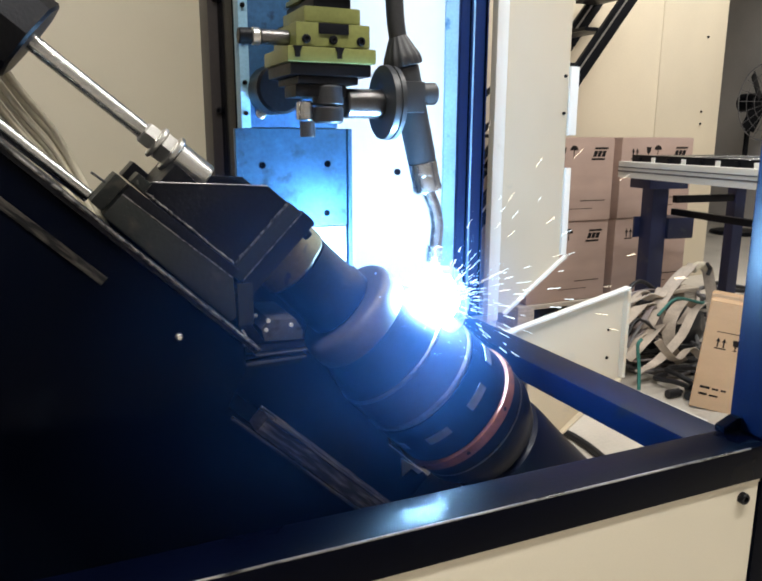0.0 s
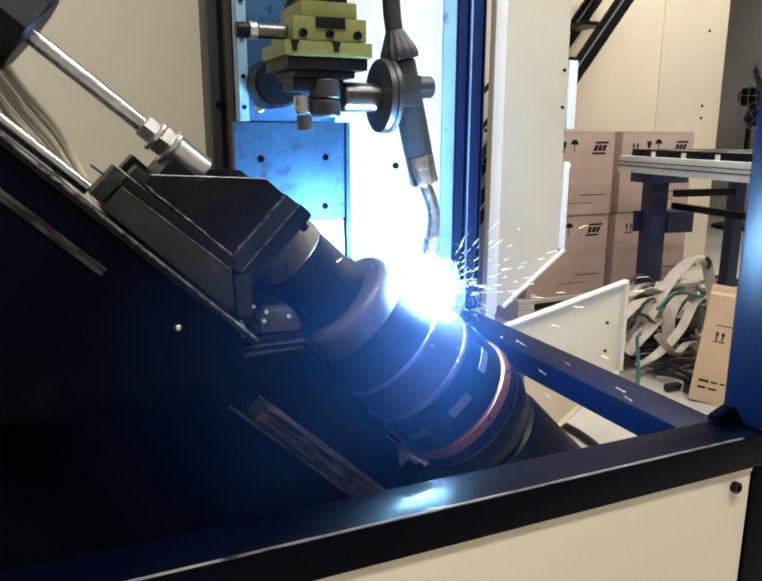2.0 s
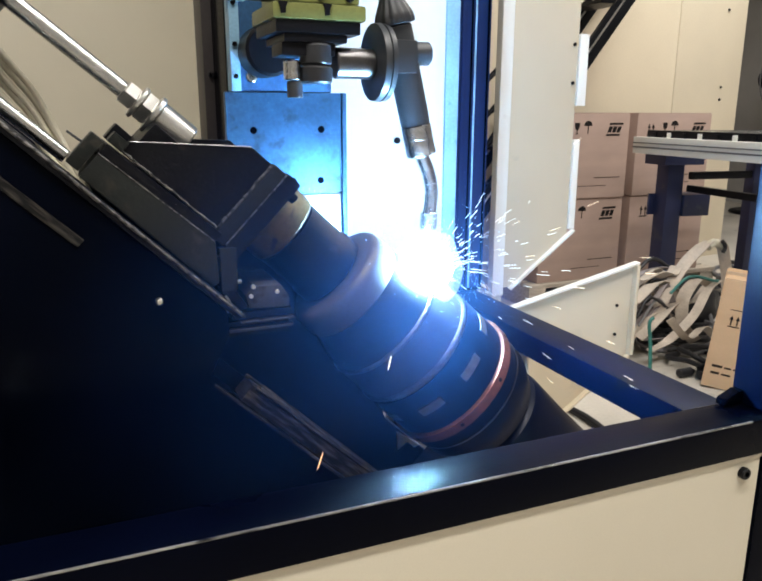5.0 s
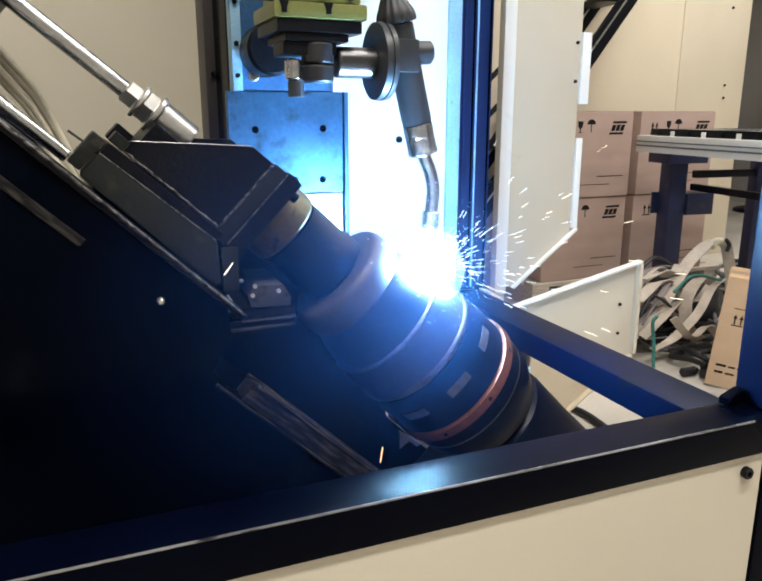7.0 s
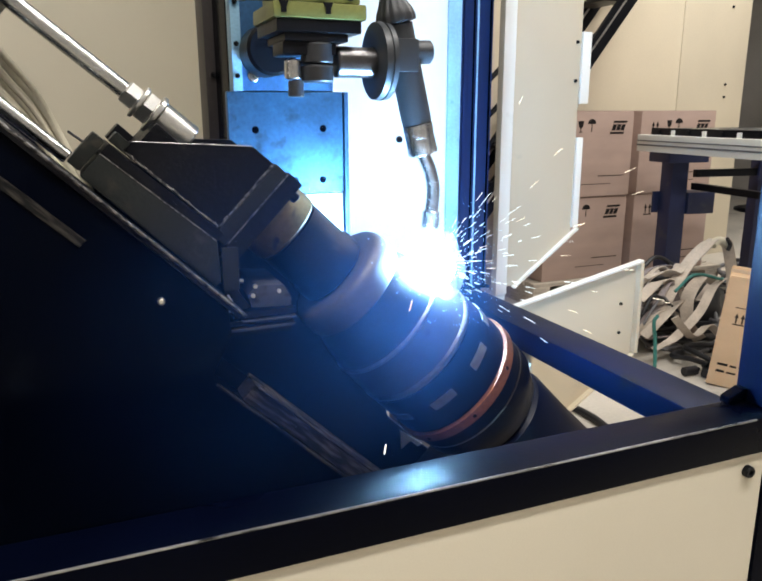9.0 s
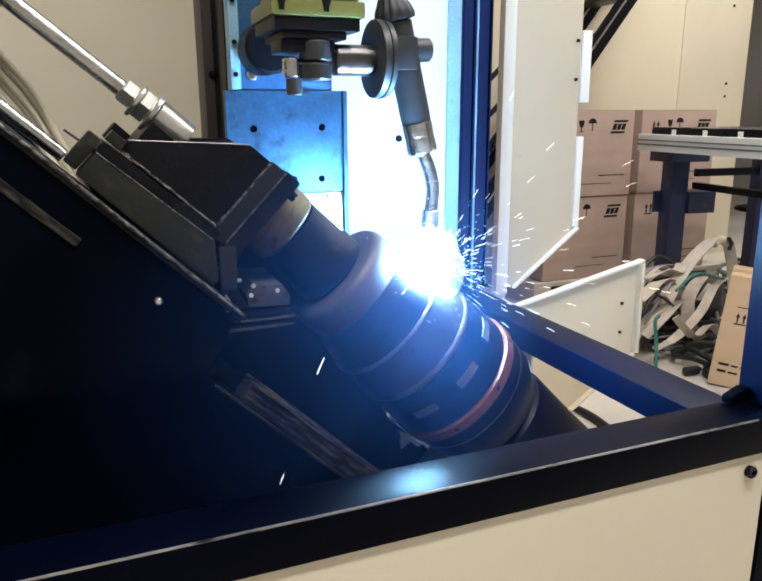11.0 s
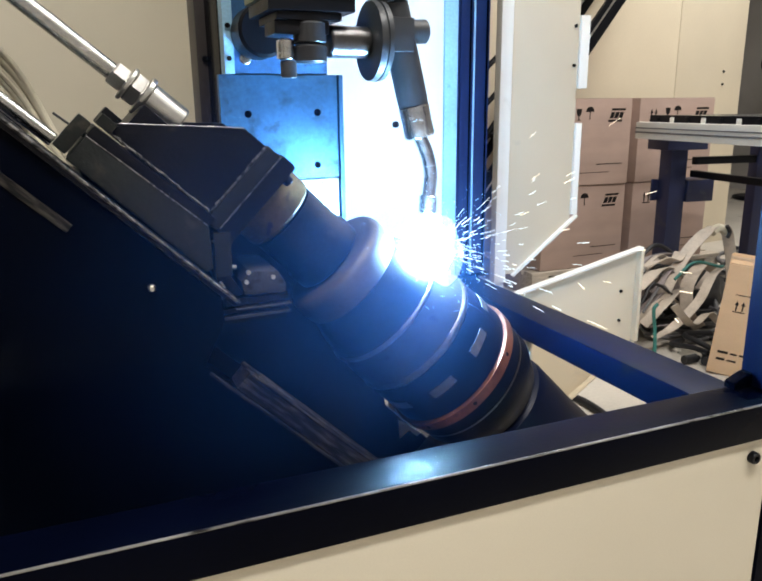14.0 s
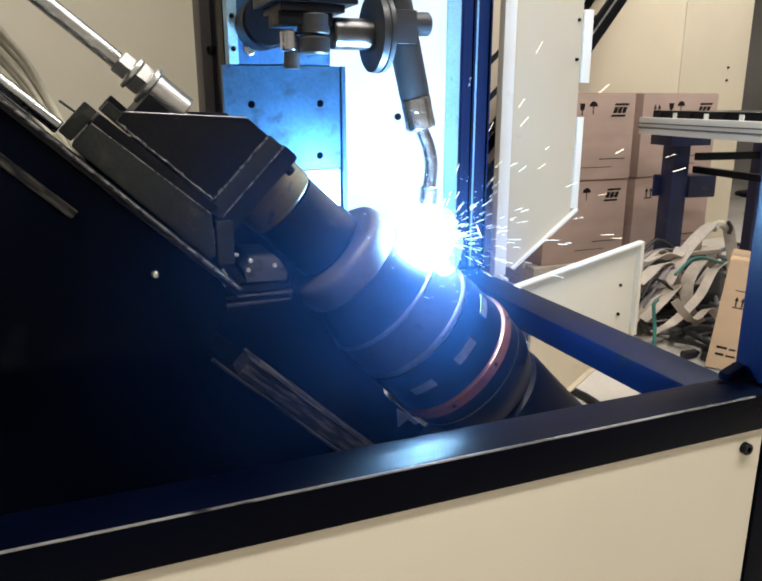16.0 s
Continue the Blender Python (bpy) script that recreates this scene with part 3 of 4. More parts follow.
part("fitting", tube([(0.127, 0.788, 0.7405), (0.135, 0.788, 0.742), (0.144, 0.788, 0.7395)], 0.0022, 8), ALU, clampb)
for x, z in ((0.163, 0.754), (0.194, 0.757), (0.166, 0.765)):
    part("bolt", rod((x, 0.797, z), (x, 0.802, z), 0.0026, 10), ALU, clampb)
loose = part("loose_wire", tube([(0.118, 0.79, 0.755), (0.112, 0.786, 0.742), (0.122, 0.786, 0.73), (0.116, 0.786, 0.72), (0.13, 0.786, 0.71)], 0.0013, 6), BEAD, clampb)

# push cylinder with its bright rod
push = thing("push_cylinder", "hydraulic push cylinder with a bright chromed rod", "cylinder")
RA, RB = Vector((-0.058, 0.868, 1.0735)), Vector((0.112, 0.868, 0.9275))
way = (RB - RA).normalized()
RE = RA - way * 0.014
part("barrel", rod(RE - way * 0.5, RE, 0.046, 40, 0.004), BLACK, push, "dark cylinder barrel")
part("end_cap", rod(RE - way * 0.045, RE + way * 0.008, 0.05, 8, 0.003), BLACK, push)
part("rod", rod(RE, RA + way * 0.155, 0.0096, 28), STEEL, push, "bright chromed rod")
part("nut", rod(RA + way * 0.135, RA + way * 0.152, 0.0145, 6, 0.002), ALU, push)
part("washer", rod(RA + way * 0.152, RA + way * 0.157, 0.02, 32, 0.001), ALU, push)
part("nut", rod(RA + way * 0.157, RA + way * 0.172, 0.019, 6, 0.002), ALU, push)
part("washer", rod(RA + way * 0.172, RA + way * 0.178, 0.0235, 32, 0.001), ALU, push)
part("coupling", rod(RA + way * 0.178, RA + way * 0.223, 0.0195, 40, 0.002), ALU, push, "bright turned coupling")

sensor = thing("cable_sensor", "small black sensor with a thin whisker", "sensor")
part("whisker", rod((0.004, 0.80, 0.9265), (-0.0166, 0.80, 0.9434), 0.0013, 8), RUBBER, sensor)
part("body", rod((0.018, 0.80, 0.916), (0.002, 0.80, 0.928), 0.0036, 10), RUBBER, sensor)

guide = thing("guide_rod", "bright steel guide rod along the tilting table", "rod", TILT)
part("bar", rod((-0.95, -0.045, -0.108), (-0.3305, -0.045, -0.098), 0.0075, 24), STEEL, guide)
for dx, dz, r in ((0.0, 0.0, 0.0045), (0.006, 0.008, 0.004), (-0.008, -0.014, 0.005), (0.003, 0.022, 0.0045), (-0.003, -0.004, 0.0035)):
    hose = thing("air_hose", "cream plastic air hose running down to the carriage", "hose", None, "air hoses")
    part("hose", tube([(-0.22 + dx, 0.96, 1.24 + dz), (-0.13 + dx, 0.92, 1.085 + dz), (-0.083 + dx, 0.9, 1.008 + dz), (-0.052 + dx, 0.9, 0.965 + 0.9 * dz), (-0.03 + dx * 0.9, 0.9, 0.92 + 0.7 * dz), (-0.009 + dx * 0.5, 0.895, 0.88 + 0.3 * dz), (0.008, 0.885, 0.85)], r), HOSE, hose)

# ---- the turning workpiece and chuck ----
work = thing("pipe_workpiece", "grey steel pipe joint with a rolled flange and fresh weld seam", "workpiece", TILT)
part("flange", lathe([(0.0, 0.05), (0.0, 0.068), (0.003, 0.0725), (0.008, 0.0755), (0.014, 0.0768), (0.034, 0.0772), (0.038, 0.0765), (0.040, 0.074)], 72), DULLSTEEL, work, "smooth rounded flange")
part("cone", lathe([(0.0402, 0.0735), (0.05, 0.0775), (0.065, 0.083), (0.082, 0.0875), (0.098, 0.0905)], 72), CONEDARK, work, "near-black cone")


def bead(u, r, half, n=150):
    """A weld bead with its ripples."""
    b = bmesh.new()
    rings = []
    for k in range(n):
        a = 2 * math.pi * k / n
        h = 0.0022 + 0.0007 * math.sin(k * 2.1) + 0.0004 * random.random()
        s = 0.0006 * (random.random() - 0.5)
        prof = ((-half + s, 0), (-half * 0.5 + s, h * 0.8), (s, h), (half * 0.5 + s, h * 0.8), (half + s, 0))
        rings.append([b.verts.new((u + x, (r + y) * math.cos(a), (r + y) * math.sin(a))) for x, y in prof])
    for k in range(n):
        p, q = rings[k], rings[(k + 1) % n]
        for j in range(4):
            b.faces.new((p[j], p[j + 1], q[j + 1], q[j]))
    return b


part("weld_seam", bead(0.1, 0.0905, 0.004), SEAM, work, "bright fresh weld bead")
part("sleeve", lathe([(0.098, 0.086), (0.102, 0.0915), (0.13, 0.094), (0.158, 0.0945)], 72), RAWSTEEL, work)
part("weld_seam", bead(0.16, 0.0945, 0.0055), SEAM, work, "bright weld bead")

chuck = thing("chuck", "blackened rotating chuck with slots and a copper ring", "chuck", TILT)
part("body", lathe([(0.164, 0.08), (0.166, 0.0955), (0.169, 0.0965), (0.2, 0.0975), (0.2385, 0.0985), (0.239, 0.09)], 72), CHUCKBLACK, chuck)
part("copper_ring", lathe([(0.2395, 0.092), (0.24, 0.102), (0.241, 0.1035), (0.255, 0.1035), (0.256, 0.102), (0.2565, 0.092)], 72), COPPER, chuck, "copper contact ring")
part("rear_collar", lathe([(0.2567, 0.09), (0.257, 0.0985), (0.278, 0.0985), (0.2785, 0.0975), (0.2805, 0.0975), (0.281, 0.0985), (0.30, 0.098), (0.318, 0.09), (0.334, 0.083)], 72), CHUCKBLACK, chuck)
part("collar_ring", lathe([(0.2784, 0.097), (0.2786, 0.0991), (0.2804, 0.0991), (0.2806, 0.097)], 72), DARKSTEEL, chuck, "thin bare ring")
for k in range(8):
    part("slot", sector(0.193, 0.206, 0.094, 0.0988, 45 * k - 11, 45 * k + 11), SLOT, chuck, "worn bare metal key")
    # a dark disc stands in for each shaded hole in the ring
    b = rod((0.248, 0, 0.102), (0.248, 0, 0.1041), 0.003, 12)
    bmesh.ops.transform(b, matrix=Matrix.Rotation(radians(45 * k - 7.5), 4, "X"), verts=b.verts)
    part("ring_hole_disc", b, INK, chuck)

# ---- the torch and its slide ----
slide = thing("torch_slide", "yellow-green cross slide carrying the torch holder", "slide")
part("lower_plate", box(0.21, 0.324, 0.84, 0.95, 1.067, 1.085, 0.004), YELLOW, slide)
body = part("body", box(0.222, 0.317, 0.844, 0.945, 1.0855, 1.113, 0.003), YELLOW, slide)
part("upper_plate", box(0.234, 0.306, 0.848, 0.94, 1.1135, 1.132, 0.003), YELLOW, slide)
part("upper_block", box(0.248, 0.296, 0.855, 0.97, 1.1325, 1.145, 0.002), BLACK, slide)
part("top_plate", box(0.244, 0.302, 0.85, 0.96, 1.1455, 1.152, 0.002), YELLOW, slide)
part("top_block", box(0.252, 0.292, 0.86, 0.97, 1.1525, 1.2, 0.002), GREENGREY, slide)
part("dark_insert", box(0.250, 0.288, 0.8415, 0.8435, 1.1, 1.1125, 0.0005), BLACK, slide)
for x in (0.234, 0.268, 0.304):
    bolt(body, (x, 0.844, 1.0935), 0.0052)
for x in (0.222, 0.275):
    part("clamp_screw", prism([(x - 0.006, 1.085), (x + 0.006, 1.085), (x + 0.003, 1.078), (x + 0.003, 1.072), (x - 0.003, 1.072), (x - 0.003, 1.078)], 0.8375, 0.8395, 0.0004), BLACK, slide)
part("adjusting_shaft", rod((0.186, 0.875, 1.097), (0.2215, 0.875, 1.097), 0.009, 24), DARKSTEEL, slide, "dull adjusting shaft")
part("shaft_collar", rod((0.176, 0.875, 1.097), (0.186, 0.875, 1.097), 0.0105, 24), ALU, slide)
part("shaft_knob", rod((0.160, 0.875, 1.097), (0.176, 0.875, 1.097), 0.0095, 24), BLACK, slide)
part("dark_plate", box(0.214, 0.318, 0.843, 0.945, 1.052, 1.0665, 0.002), BLACK, slide)
part("lower_dark_plate", box(0.224, 0.302, 0.846, 0.935, 1.0425, 1.0515, 0.002), BLACK, slide)
part("carrier_arm", box(0.252, 0.32, 0.9501, 1.035, 1.07, 1.13, 0.004), BLACK, slide)

holder = thing("torch_holder", "dark torch holder with a round clamping flange", "torch holder")
part("swivel_post", rod((0.267, 0.862, 1.0175), (0.267, 0.862, 1.042), 0.0195, 32), RUBBER, holder)
part("swivel_joint", rod((0.267, 0.862, 0.996), (0.267, 0.862, 1.0165), 0.0195, 32), RUBBER, holder)
part("mount_block", box(0.222, 0.288, 0.85, 0.9, 1.027, 1.0422, 0.003), BLACK, holder)
part("side_lug", rod((0.237, 0.862, 0.9995), (0.237, 0.862, 1.022), 0.0105, 20), STEEL, holder)
part("lug_screw", rod((0.24, 0.862, 0.979), (0.24, 0.862, 0.9985), 0.0095, 20), GRAPHITE, holder)
part("cross_arm", rod((0.29, 0.866, 1.021), (0.342, 0.868, 1.021), 0.0185, 40), DARKSTEEL, holder, "dull turned arm")
part("flange_disc", lathe([(0.342, 0.04), (0.343, 0.0465), (0.3495, 0.0475), (0.3500, 0.0455), (0.3520, 0.0455), (0.3525, 0.0475), (0.359, 0.0465), (0.36, 0.04)], 64, None, Matrix.Translation((0, 0.868, 1.023))), GRAPHITE, holder, "round grey clamping flange")
part("clamp_block", box(0.3605, 0.396, 0.846, 0.892, 1.010, 1.050, 0.004), GRAPHITE, holder)
part("clamp_cap", rod((0.396, 0.868, 1.035), (0.421, 0.868, 1.036), 0.0145, 28), GRAPHITE, holder)

torch = thing("welding_torch", "grey machine welding torch with a bent bright neck", "welding torch")
TA, TB = Vector((0.367, 0.868, 1.1)), Vector((0.4135, 0.868, 0.905))
tw = (TB - TA).normalized()
part("hose", tube([(0.335, 0.9, 1.6), (0.35, 0.885, 1.35), (0.358, 0.87, 1.2), (0.3625, 0.868, 1.125), TA + tw * 0.02], 0.0115, 14), RUBBER, torch, "black hose package")
bt = lathe([(-0.006, 0.0115), (0.0, 0.0145), (0.005, 0.0168), (0.011, 0.0195), (0.018, 0.0232), (0.026, 0.0252), (0.031, 0.0245), (0.032, 0.0195)], 84)
for v in bt.verts:
    if v.co.x > -0.001:
        k = 1 + 0.035 * math.cos(14 * math.atan2(v.co.z, v.co.y))
        v.co.y, v.co.z = v.co.y * k, v.co.z * k
bmesh.ops.transform(bt, matrix=along(TA, TB), verts=bt.verts)
part("boot", bt, RUBBER, torch, "fluted rubber boot")
part("barrel", lathe([(0.0322, 0.016), (0.034, 0.0195), (0.15, 0.0195), (0.158, 0.0188)], 40, None, along(TA, TB)), GRAPHITE, torch, "smooth grey barrel")
part("connector", lathe([(0.1582, 0.017), (0.1585, 0.0195), (0.175, 0.0195), (0.1755, 0.019), (0.195, 0.02), (0.198, 0.0185), (0.1985, 0.012)], 40, None, along(TA, TB)), STEEL, torch, "bright knurled connector")
part("neck", tube([TB - tw * 0.002, (0.4235, 0.868, 0.884), (0.4285, 0.868, 0.86), (0.4275, 0.868, 0.842), (0.4245, 0.867, 0.824)], 0.0088, 18), STEEL, torch, "bent bright neck")
part("nozzle", rod((0.425, 0.867, 0.831), (0.424, 0.867, 0.808), 0.0115, 28), STEEL, torch, "gas nozzle")
part("contact_tip", rod((0.424, 0.867, 0.8085), (0.4237, 0.867, 0.797), 0.004, 16), COPPER, torch)

# slide plate and rail on the column
mount = thing("slide_plate", "worn steel mounting plate with holes beside linear rail", "plate")
pl = part("plate", box(0.19, 0.364, 1.05, 1.062, 0.842, 0.991, 0.002), PLATE, mount, "scratched steel plate with stains")
# lighter metal here paints the arc's blown-out white on the lower plate
part("lower_plate", box(0.19, 0.364, 1.053, 1.062, 0.60, 0.8405, 0.002), ALU, mount, "lower plate in brighter metal for the arc's glare")
part("upper_plate", box(0.214, 0.35, 1.0525, 1.085, 0.9915, 2.2, 0.002), SLIDEBLUE, mount, "slide plate with the arc's blue light in its colour")
part("rail", box(0.1995, 0.2135, 1.045, 1.075, 0.9915, 2.2, 0.002), PALEBLUE, mount, "pale linear rail strip")
part("plate_edge", box(0.3645, 0.371, 1.045, 1.07, 0.60, 0.991, 0.001), PLATE, mount)
part("spacer", box(0.2, 0.36, 1.086, 1.239, 0.62, 2.2, 0.002), NAVY, mount)
# dark discs on the face imitate the shade inside the holes
for x, z in ((0.229, 0.937), (0.332, 0.938), (0.33, 0.862), (0.287, 0.862)):
    part("hole_disc", rod((x, 1.0494, z), (x, 1.0505, z), 0.0052, 16), NAVY, pl)
for z in (1.012, 1.055, 1.11, 1.16):
    bolt(mount, (0.206, 1.045, z), 0.0035)
b = lathe([(0, 0.0075), (0.002, 0.008), (0.003, 0.0065), (0.003, 0.004), (0.0005, 0.004)], 20)
bmesh.ops.transform(b, matrix=Matrix.Translation((0.23, 1.0525, 1.012)) @ Matrix.Rotation(radians(-90), 4, "Z"), verts=b.verts)
part("ring_bolt", b, STEEL, mount)
part("dark_shoulder", rod((0.245, 1.052, 1.045), (0.245, 0.99, 1.045), 0.035, 28), BLACK, mount, "dark round drive housing")

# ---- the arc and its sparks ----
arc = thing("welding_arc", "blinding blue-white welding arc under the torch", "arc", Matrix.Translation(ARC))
# the ball is swollen to the size of the arc's blown-out glare
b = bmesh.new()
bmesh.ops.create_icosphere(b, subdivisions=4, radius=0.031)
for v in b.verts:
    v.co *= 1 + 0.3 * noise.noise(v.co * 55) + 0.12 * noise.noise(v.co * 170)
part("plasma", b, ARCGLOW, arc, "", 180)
# added glowing shell that imitates the bloom round the arc
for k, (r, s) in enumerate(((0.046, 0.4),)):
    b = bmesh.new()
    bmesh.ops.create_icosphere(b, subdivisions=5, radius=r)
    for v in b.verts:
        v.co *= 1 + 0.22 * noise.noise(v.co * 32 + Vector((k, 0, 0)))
    part("bloom_shell", b, thin_glow("bloom_shell", (0.45, 0.74, 1.0), s), arc, "", 180)
# glowing specks, thinning outwards, dither a halo of light round the arc
rs = random.Random(21)
verts, faces = [], []
for k in range(1500):
    d = Vector((rs.gauss(0, 1), rs.gauss(0, 1), rs.gauss(0, 1))).normalized() * (0.029 + 0.075 * rs.random() ** 2.6)
    q, n = rs.uniform(0.0002, 0.0005), len(verts)
    verts += [d + Vector(e) * q for e in ((1, 1, 1), (1, -1, -1), (-1, 1, -1), (-1, -1, 1))]
    faces += [(n, n + 1, n + 2), (n, n + 3, n + 1), (n, n + 2, n + 3), (n + 1, n + 3, n + 2)]
me = bpy.data.meshes.new("arc_halo")
me.from_pydata(verts, [], faces)
me.materials.append(HALOSPECKS)
sp = tagged(new("arc_halo", me), "fine glowing specks that form the arc's halo", kind="stuff")
sp.parent = arc

# added blue veils that imitate the arc's lens glare, with some fume
veils = []
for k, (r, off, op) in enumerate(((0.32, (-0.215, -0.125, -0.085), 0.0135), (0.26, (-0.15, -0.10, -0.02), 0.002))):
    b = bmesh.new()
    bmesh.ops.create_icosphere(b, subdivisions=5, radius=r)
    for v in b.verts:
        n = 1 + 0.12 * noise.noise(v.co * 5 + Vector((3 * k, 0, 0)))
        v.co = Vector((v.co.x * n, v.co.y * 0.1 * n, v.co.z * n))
    ob = new("glare_veil", mesh_of(b, "glare_veil", veil_material("glare_and_fume", r, op), 180))
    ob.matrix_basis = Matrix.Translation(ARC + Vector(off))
    veils.append((tagged(ob, "thin blue veil for the arc's lens glare and fume", "fume", "fume wisps", "stuff"), Vector(off)))

# ---- things behind the machine ----
def mark(parent, pts, y=-0.0008):
    """A flat printed sign: its outline in x and z on the front of a carton."""
    return part("printed_sign", prism(pts, y, -0.0001, 0), INK, parent, smooth=None)


def arrows(parent, x, z, s):
    for k in (0, 1):
        a = x + k * 0.55 * s
        mark(parent, [(a - 0.07 * s, z), (a + 0.07 * s, z), (a + 0.07 * s, z + 0.55 * s), (a + 0.2 * s, z + 0.55 * s), (a, z + s), (a - 0.2 * s, z + 0.55 * s), (a - 0.07 * s, z + 0.55 * s)])
    mark(parent, [(x - 0.25 * s, z - 0.18 * s), (x + 0.8 * s, z - 0.18 * s), (x + 0.8 * s, z - 0.06 * s), (x - 0.25 * s, z - 0.06 * s)])


def umbrella(parent, x, z, s):
    dome = [(x + 0.5 * s * math.cos(a), z + 0.5 * s + 0.5 * s * math.sin(a)) for a in [math.pi * k / 10 for k in range(11)]]
    mark(parent, dome)
    mark(parent, [(x - 0.05 * s, z - 0.25 * s), (x + 0.05 * s, z - 0.25 * s), (x + 0.05 * s, z + 0.499 * s), (x - 0.05 * s, z + 0.499 * s)])


def glass(parent, x, z, s):
    mark(parent, [(x - 0.3 * s, z + s), (x - 0.22 * s, z + 0.5 * s), (x - 0.05 * s, z + 0.35 * s), (x - 0.05 * s, z + 0.08 * s), (x - 0.25 * s, z), (x + 0.25 * s, z),
                  (x + 0.05 * s, z + 0.08 * s), (x + 0.05 * s, z + 0.35 * s), (x + 0.22 * s, z + 0.5 * s), (x + 0.3 * s, z + s)])


def maker_sign(parent, x, z, w, h):
    """A slanted frame with bars: the maker's sign as a plain shape."""
    k = h * 0.35
    for a, c in ((0.0, 0.16), (0.84, 1.0)):
        mark(parent, [(x + k * a, z + h * a), (x + w + k * a, z + h * a), (x + w + k * c, z + h * c), (x + k * c, z + h * c)])
    for i in range(3):
        a, q = 0.27, x + w * (0.04 + 0.32 * i)
        mark(parent, [(q + k * a, z + h * a), (q + 0.26 * w + k * a, z + h * a), (q + 0.26 * w + k * 0.73, z + h * 0.73), (q + k * 0.73, z + h * 0.73)])


def carton(m, w, d, h, label, mat, signs, group):
    t = thing("carton", label, "carton", m, group)
    body_ = part("box", box(0, w, 0, d, 0, h, 0.004), mat, t)
    part("lid_flap", box(0.004, w - 0.004, 0.002, d / 2 - 0.002, h + 0.0003, h + 0.004, 0.001), mat, t)
    part("lid_flap", box(0.004, w - 0.004, d / 2 + 0.002, d - 0.002, h + 0.0003, h + 0.004, 0.001), mat, t)
    part("tape", box(0.002, w - 0.002, d / 2 - 0.03, d / 2 + 0.03, h + 0.0042, h + 0.0048, 0), TAPE, t, smooth=None)
    signs(t, w, h)
    return t


def stack_signs(t, w, h):
    arrows(t, 0.078, h - 0.1, 0.05)
    glass(t, 0.185, h - 0.1, 0.055)
    umbrella(t, 0.25, h - 0.085, 0.05)
    maker_sign(t, w - 0.145, h - 0.11, 0.085, 0.065)
    mark(t, [(w - 0.2, 0.1), (w - 0.04, 0.1), (w - 0.04, 0.104), (w - 0.2, 0.104)])
    mark(t, [(0.2, 0.06), (w - 0.12, 0.06), (w - 0.12, 0.063), (0.2, 0.063)])


def loose_signs(t, w, h):
    arrows(t, 0.05, h - 0.16, 0.036)
    glass(t, 0.108, h - 0.165, 0.04)
    for z, bars in ((0.078, (0.034, 0.022, 0.018)), (0.052, (0.028, 0.030))):
        q = 0.022
        for n, w_ in enumerate(bars):
            tall = 0.009 if n == 0 else 0.007
            mark(t, [(q, z), (q + w_, z), (q + w_ + 0.001, z + tall), (q + 0.001, z + tall)])
            q += w_ + 0.007
    mark(t, [(0.04, h - 0.105), (0.13, h - 0.105), (0.13, h - 0.102), (0.04, h - 0.102)])


# the pallet is assumed; its wood is paled to pass for bare floor
pallet = thing("pallet", "low assumed pallet, paled to match the floor, under the stacked cartons", "pallet", pose(2.02, 2.92, 0))
for k in range(6):
    part("board", box(0, 1.25, 0.02 + k * 0.1, 0.1 + k * 0.1, 0.1, 0.122, 0.002), WOOD, pallet)
for k in range(3):
    part("bearer", box(0.0 + k * 0.57, 0.1 + k * 0.57, 0.02, 0.6, 0, 0.0995, 0.002), WOOD, pallet)

LAB = "brown cardboard carton with printed handling signs, stacked on a pallet"
carton(pose(2.075, 2.955, 0.125, 0, 0, 0.6), 0.505, 0.4, 0.418, LAB, CARD, stack_signs, "stacked cartons")
carton(pose(2.07, 2.95, 0.549, 0, 0, -0.5), 0.505, 0.4, 0.418, LAB, CARD, stack_signs, "stacked cartons")
carton(pose(2.632, 2.96, 0.125, 0, 0, -0.8), 0.505, 0.4, 0.418, LAB, CARD, stack_signs, "stacked cartons")
carton(pose(2.63, 2.95, 0.549, 0, 0, 0.7), 0.505, 0.4, 0.418, LAB, CARD, stack_signs, "stacked cartons")
tan = carton(pose(1.995, 1.80, 0.010, 0, 5.5, -50), 0.15, 0.2, 0.4, "upright tan carton with printed arrows beside the cables", CARD2, loose_signs, "")

rollers = thing("roller_table", "roller table with a pale side beam on blue legs", "roller table", pose(2.39, 2.70, 0, 0, 0, -97))
part("side_beam", box(0, 1.5, 0, 0.035, 0.787, 0.862, 0.003), WHITE, rollers, "pale grooved beam")
# grey strips on the beam's face take the place of shaded grooves
part("groove_strip", box(0.001, 1.5, -0.0035, -0.0002, 0.813, 0.820, 0.0005), GREYCABLE, rollers)
part("groove_strip", box(0.001, 1.5, -0.0035, -0.0002, 0.833, 0.838, 0.0005), GREYCABLE, rollers)
part("top_rail", box(0.05, 1.5, 0.036, 0.066, 0.8, 0.893, 0.003), BLACK, rollers)
part("far_beam", box(0.05, 1.5, 0.62, 0.655, 0.795, 0.855, 0.003), ROLLERBLUE, rollers)
for k in range(14):
    x = 0.11 + k * 0.1
    part("roller", rod((x, 0.067, 0.868), (x, 0.619, 0.868), 0.024, 16), STEEL if k % 3 else BLACK, rollers)
    part("roller_clip", box(x - 0.012, x + 0.012, 0.030, 0.0355, 0.858, 0.884, 0.002), WHITE if k % 2 else BLACK, rollers)
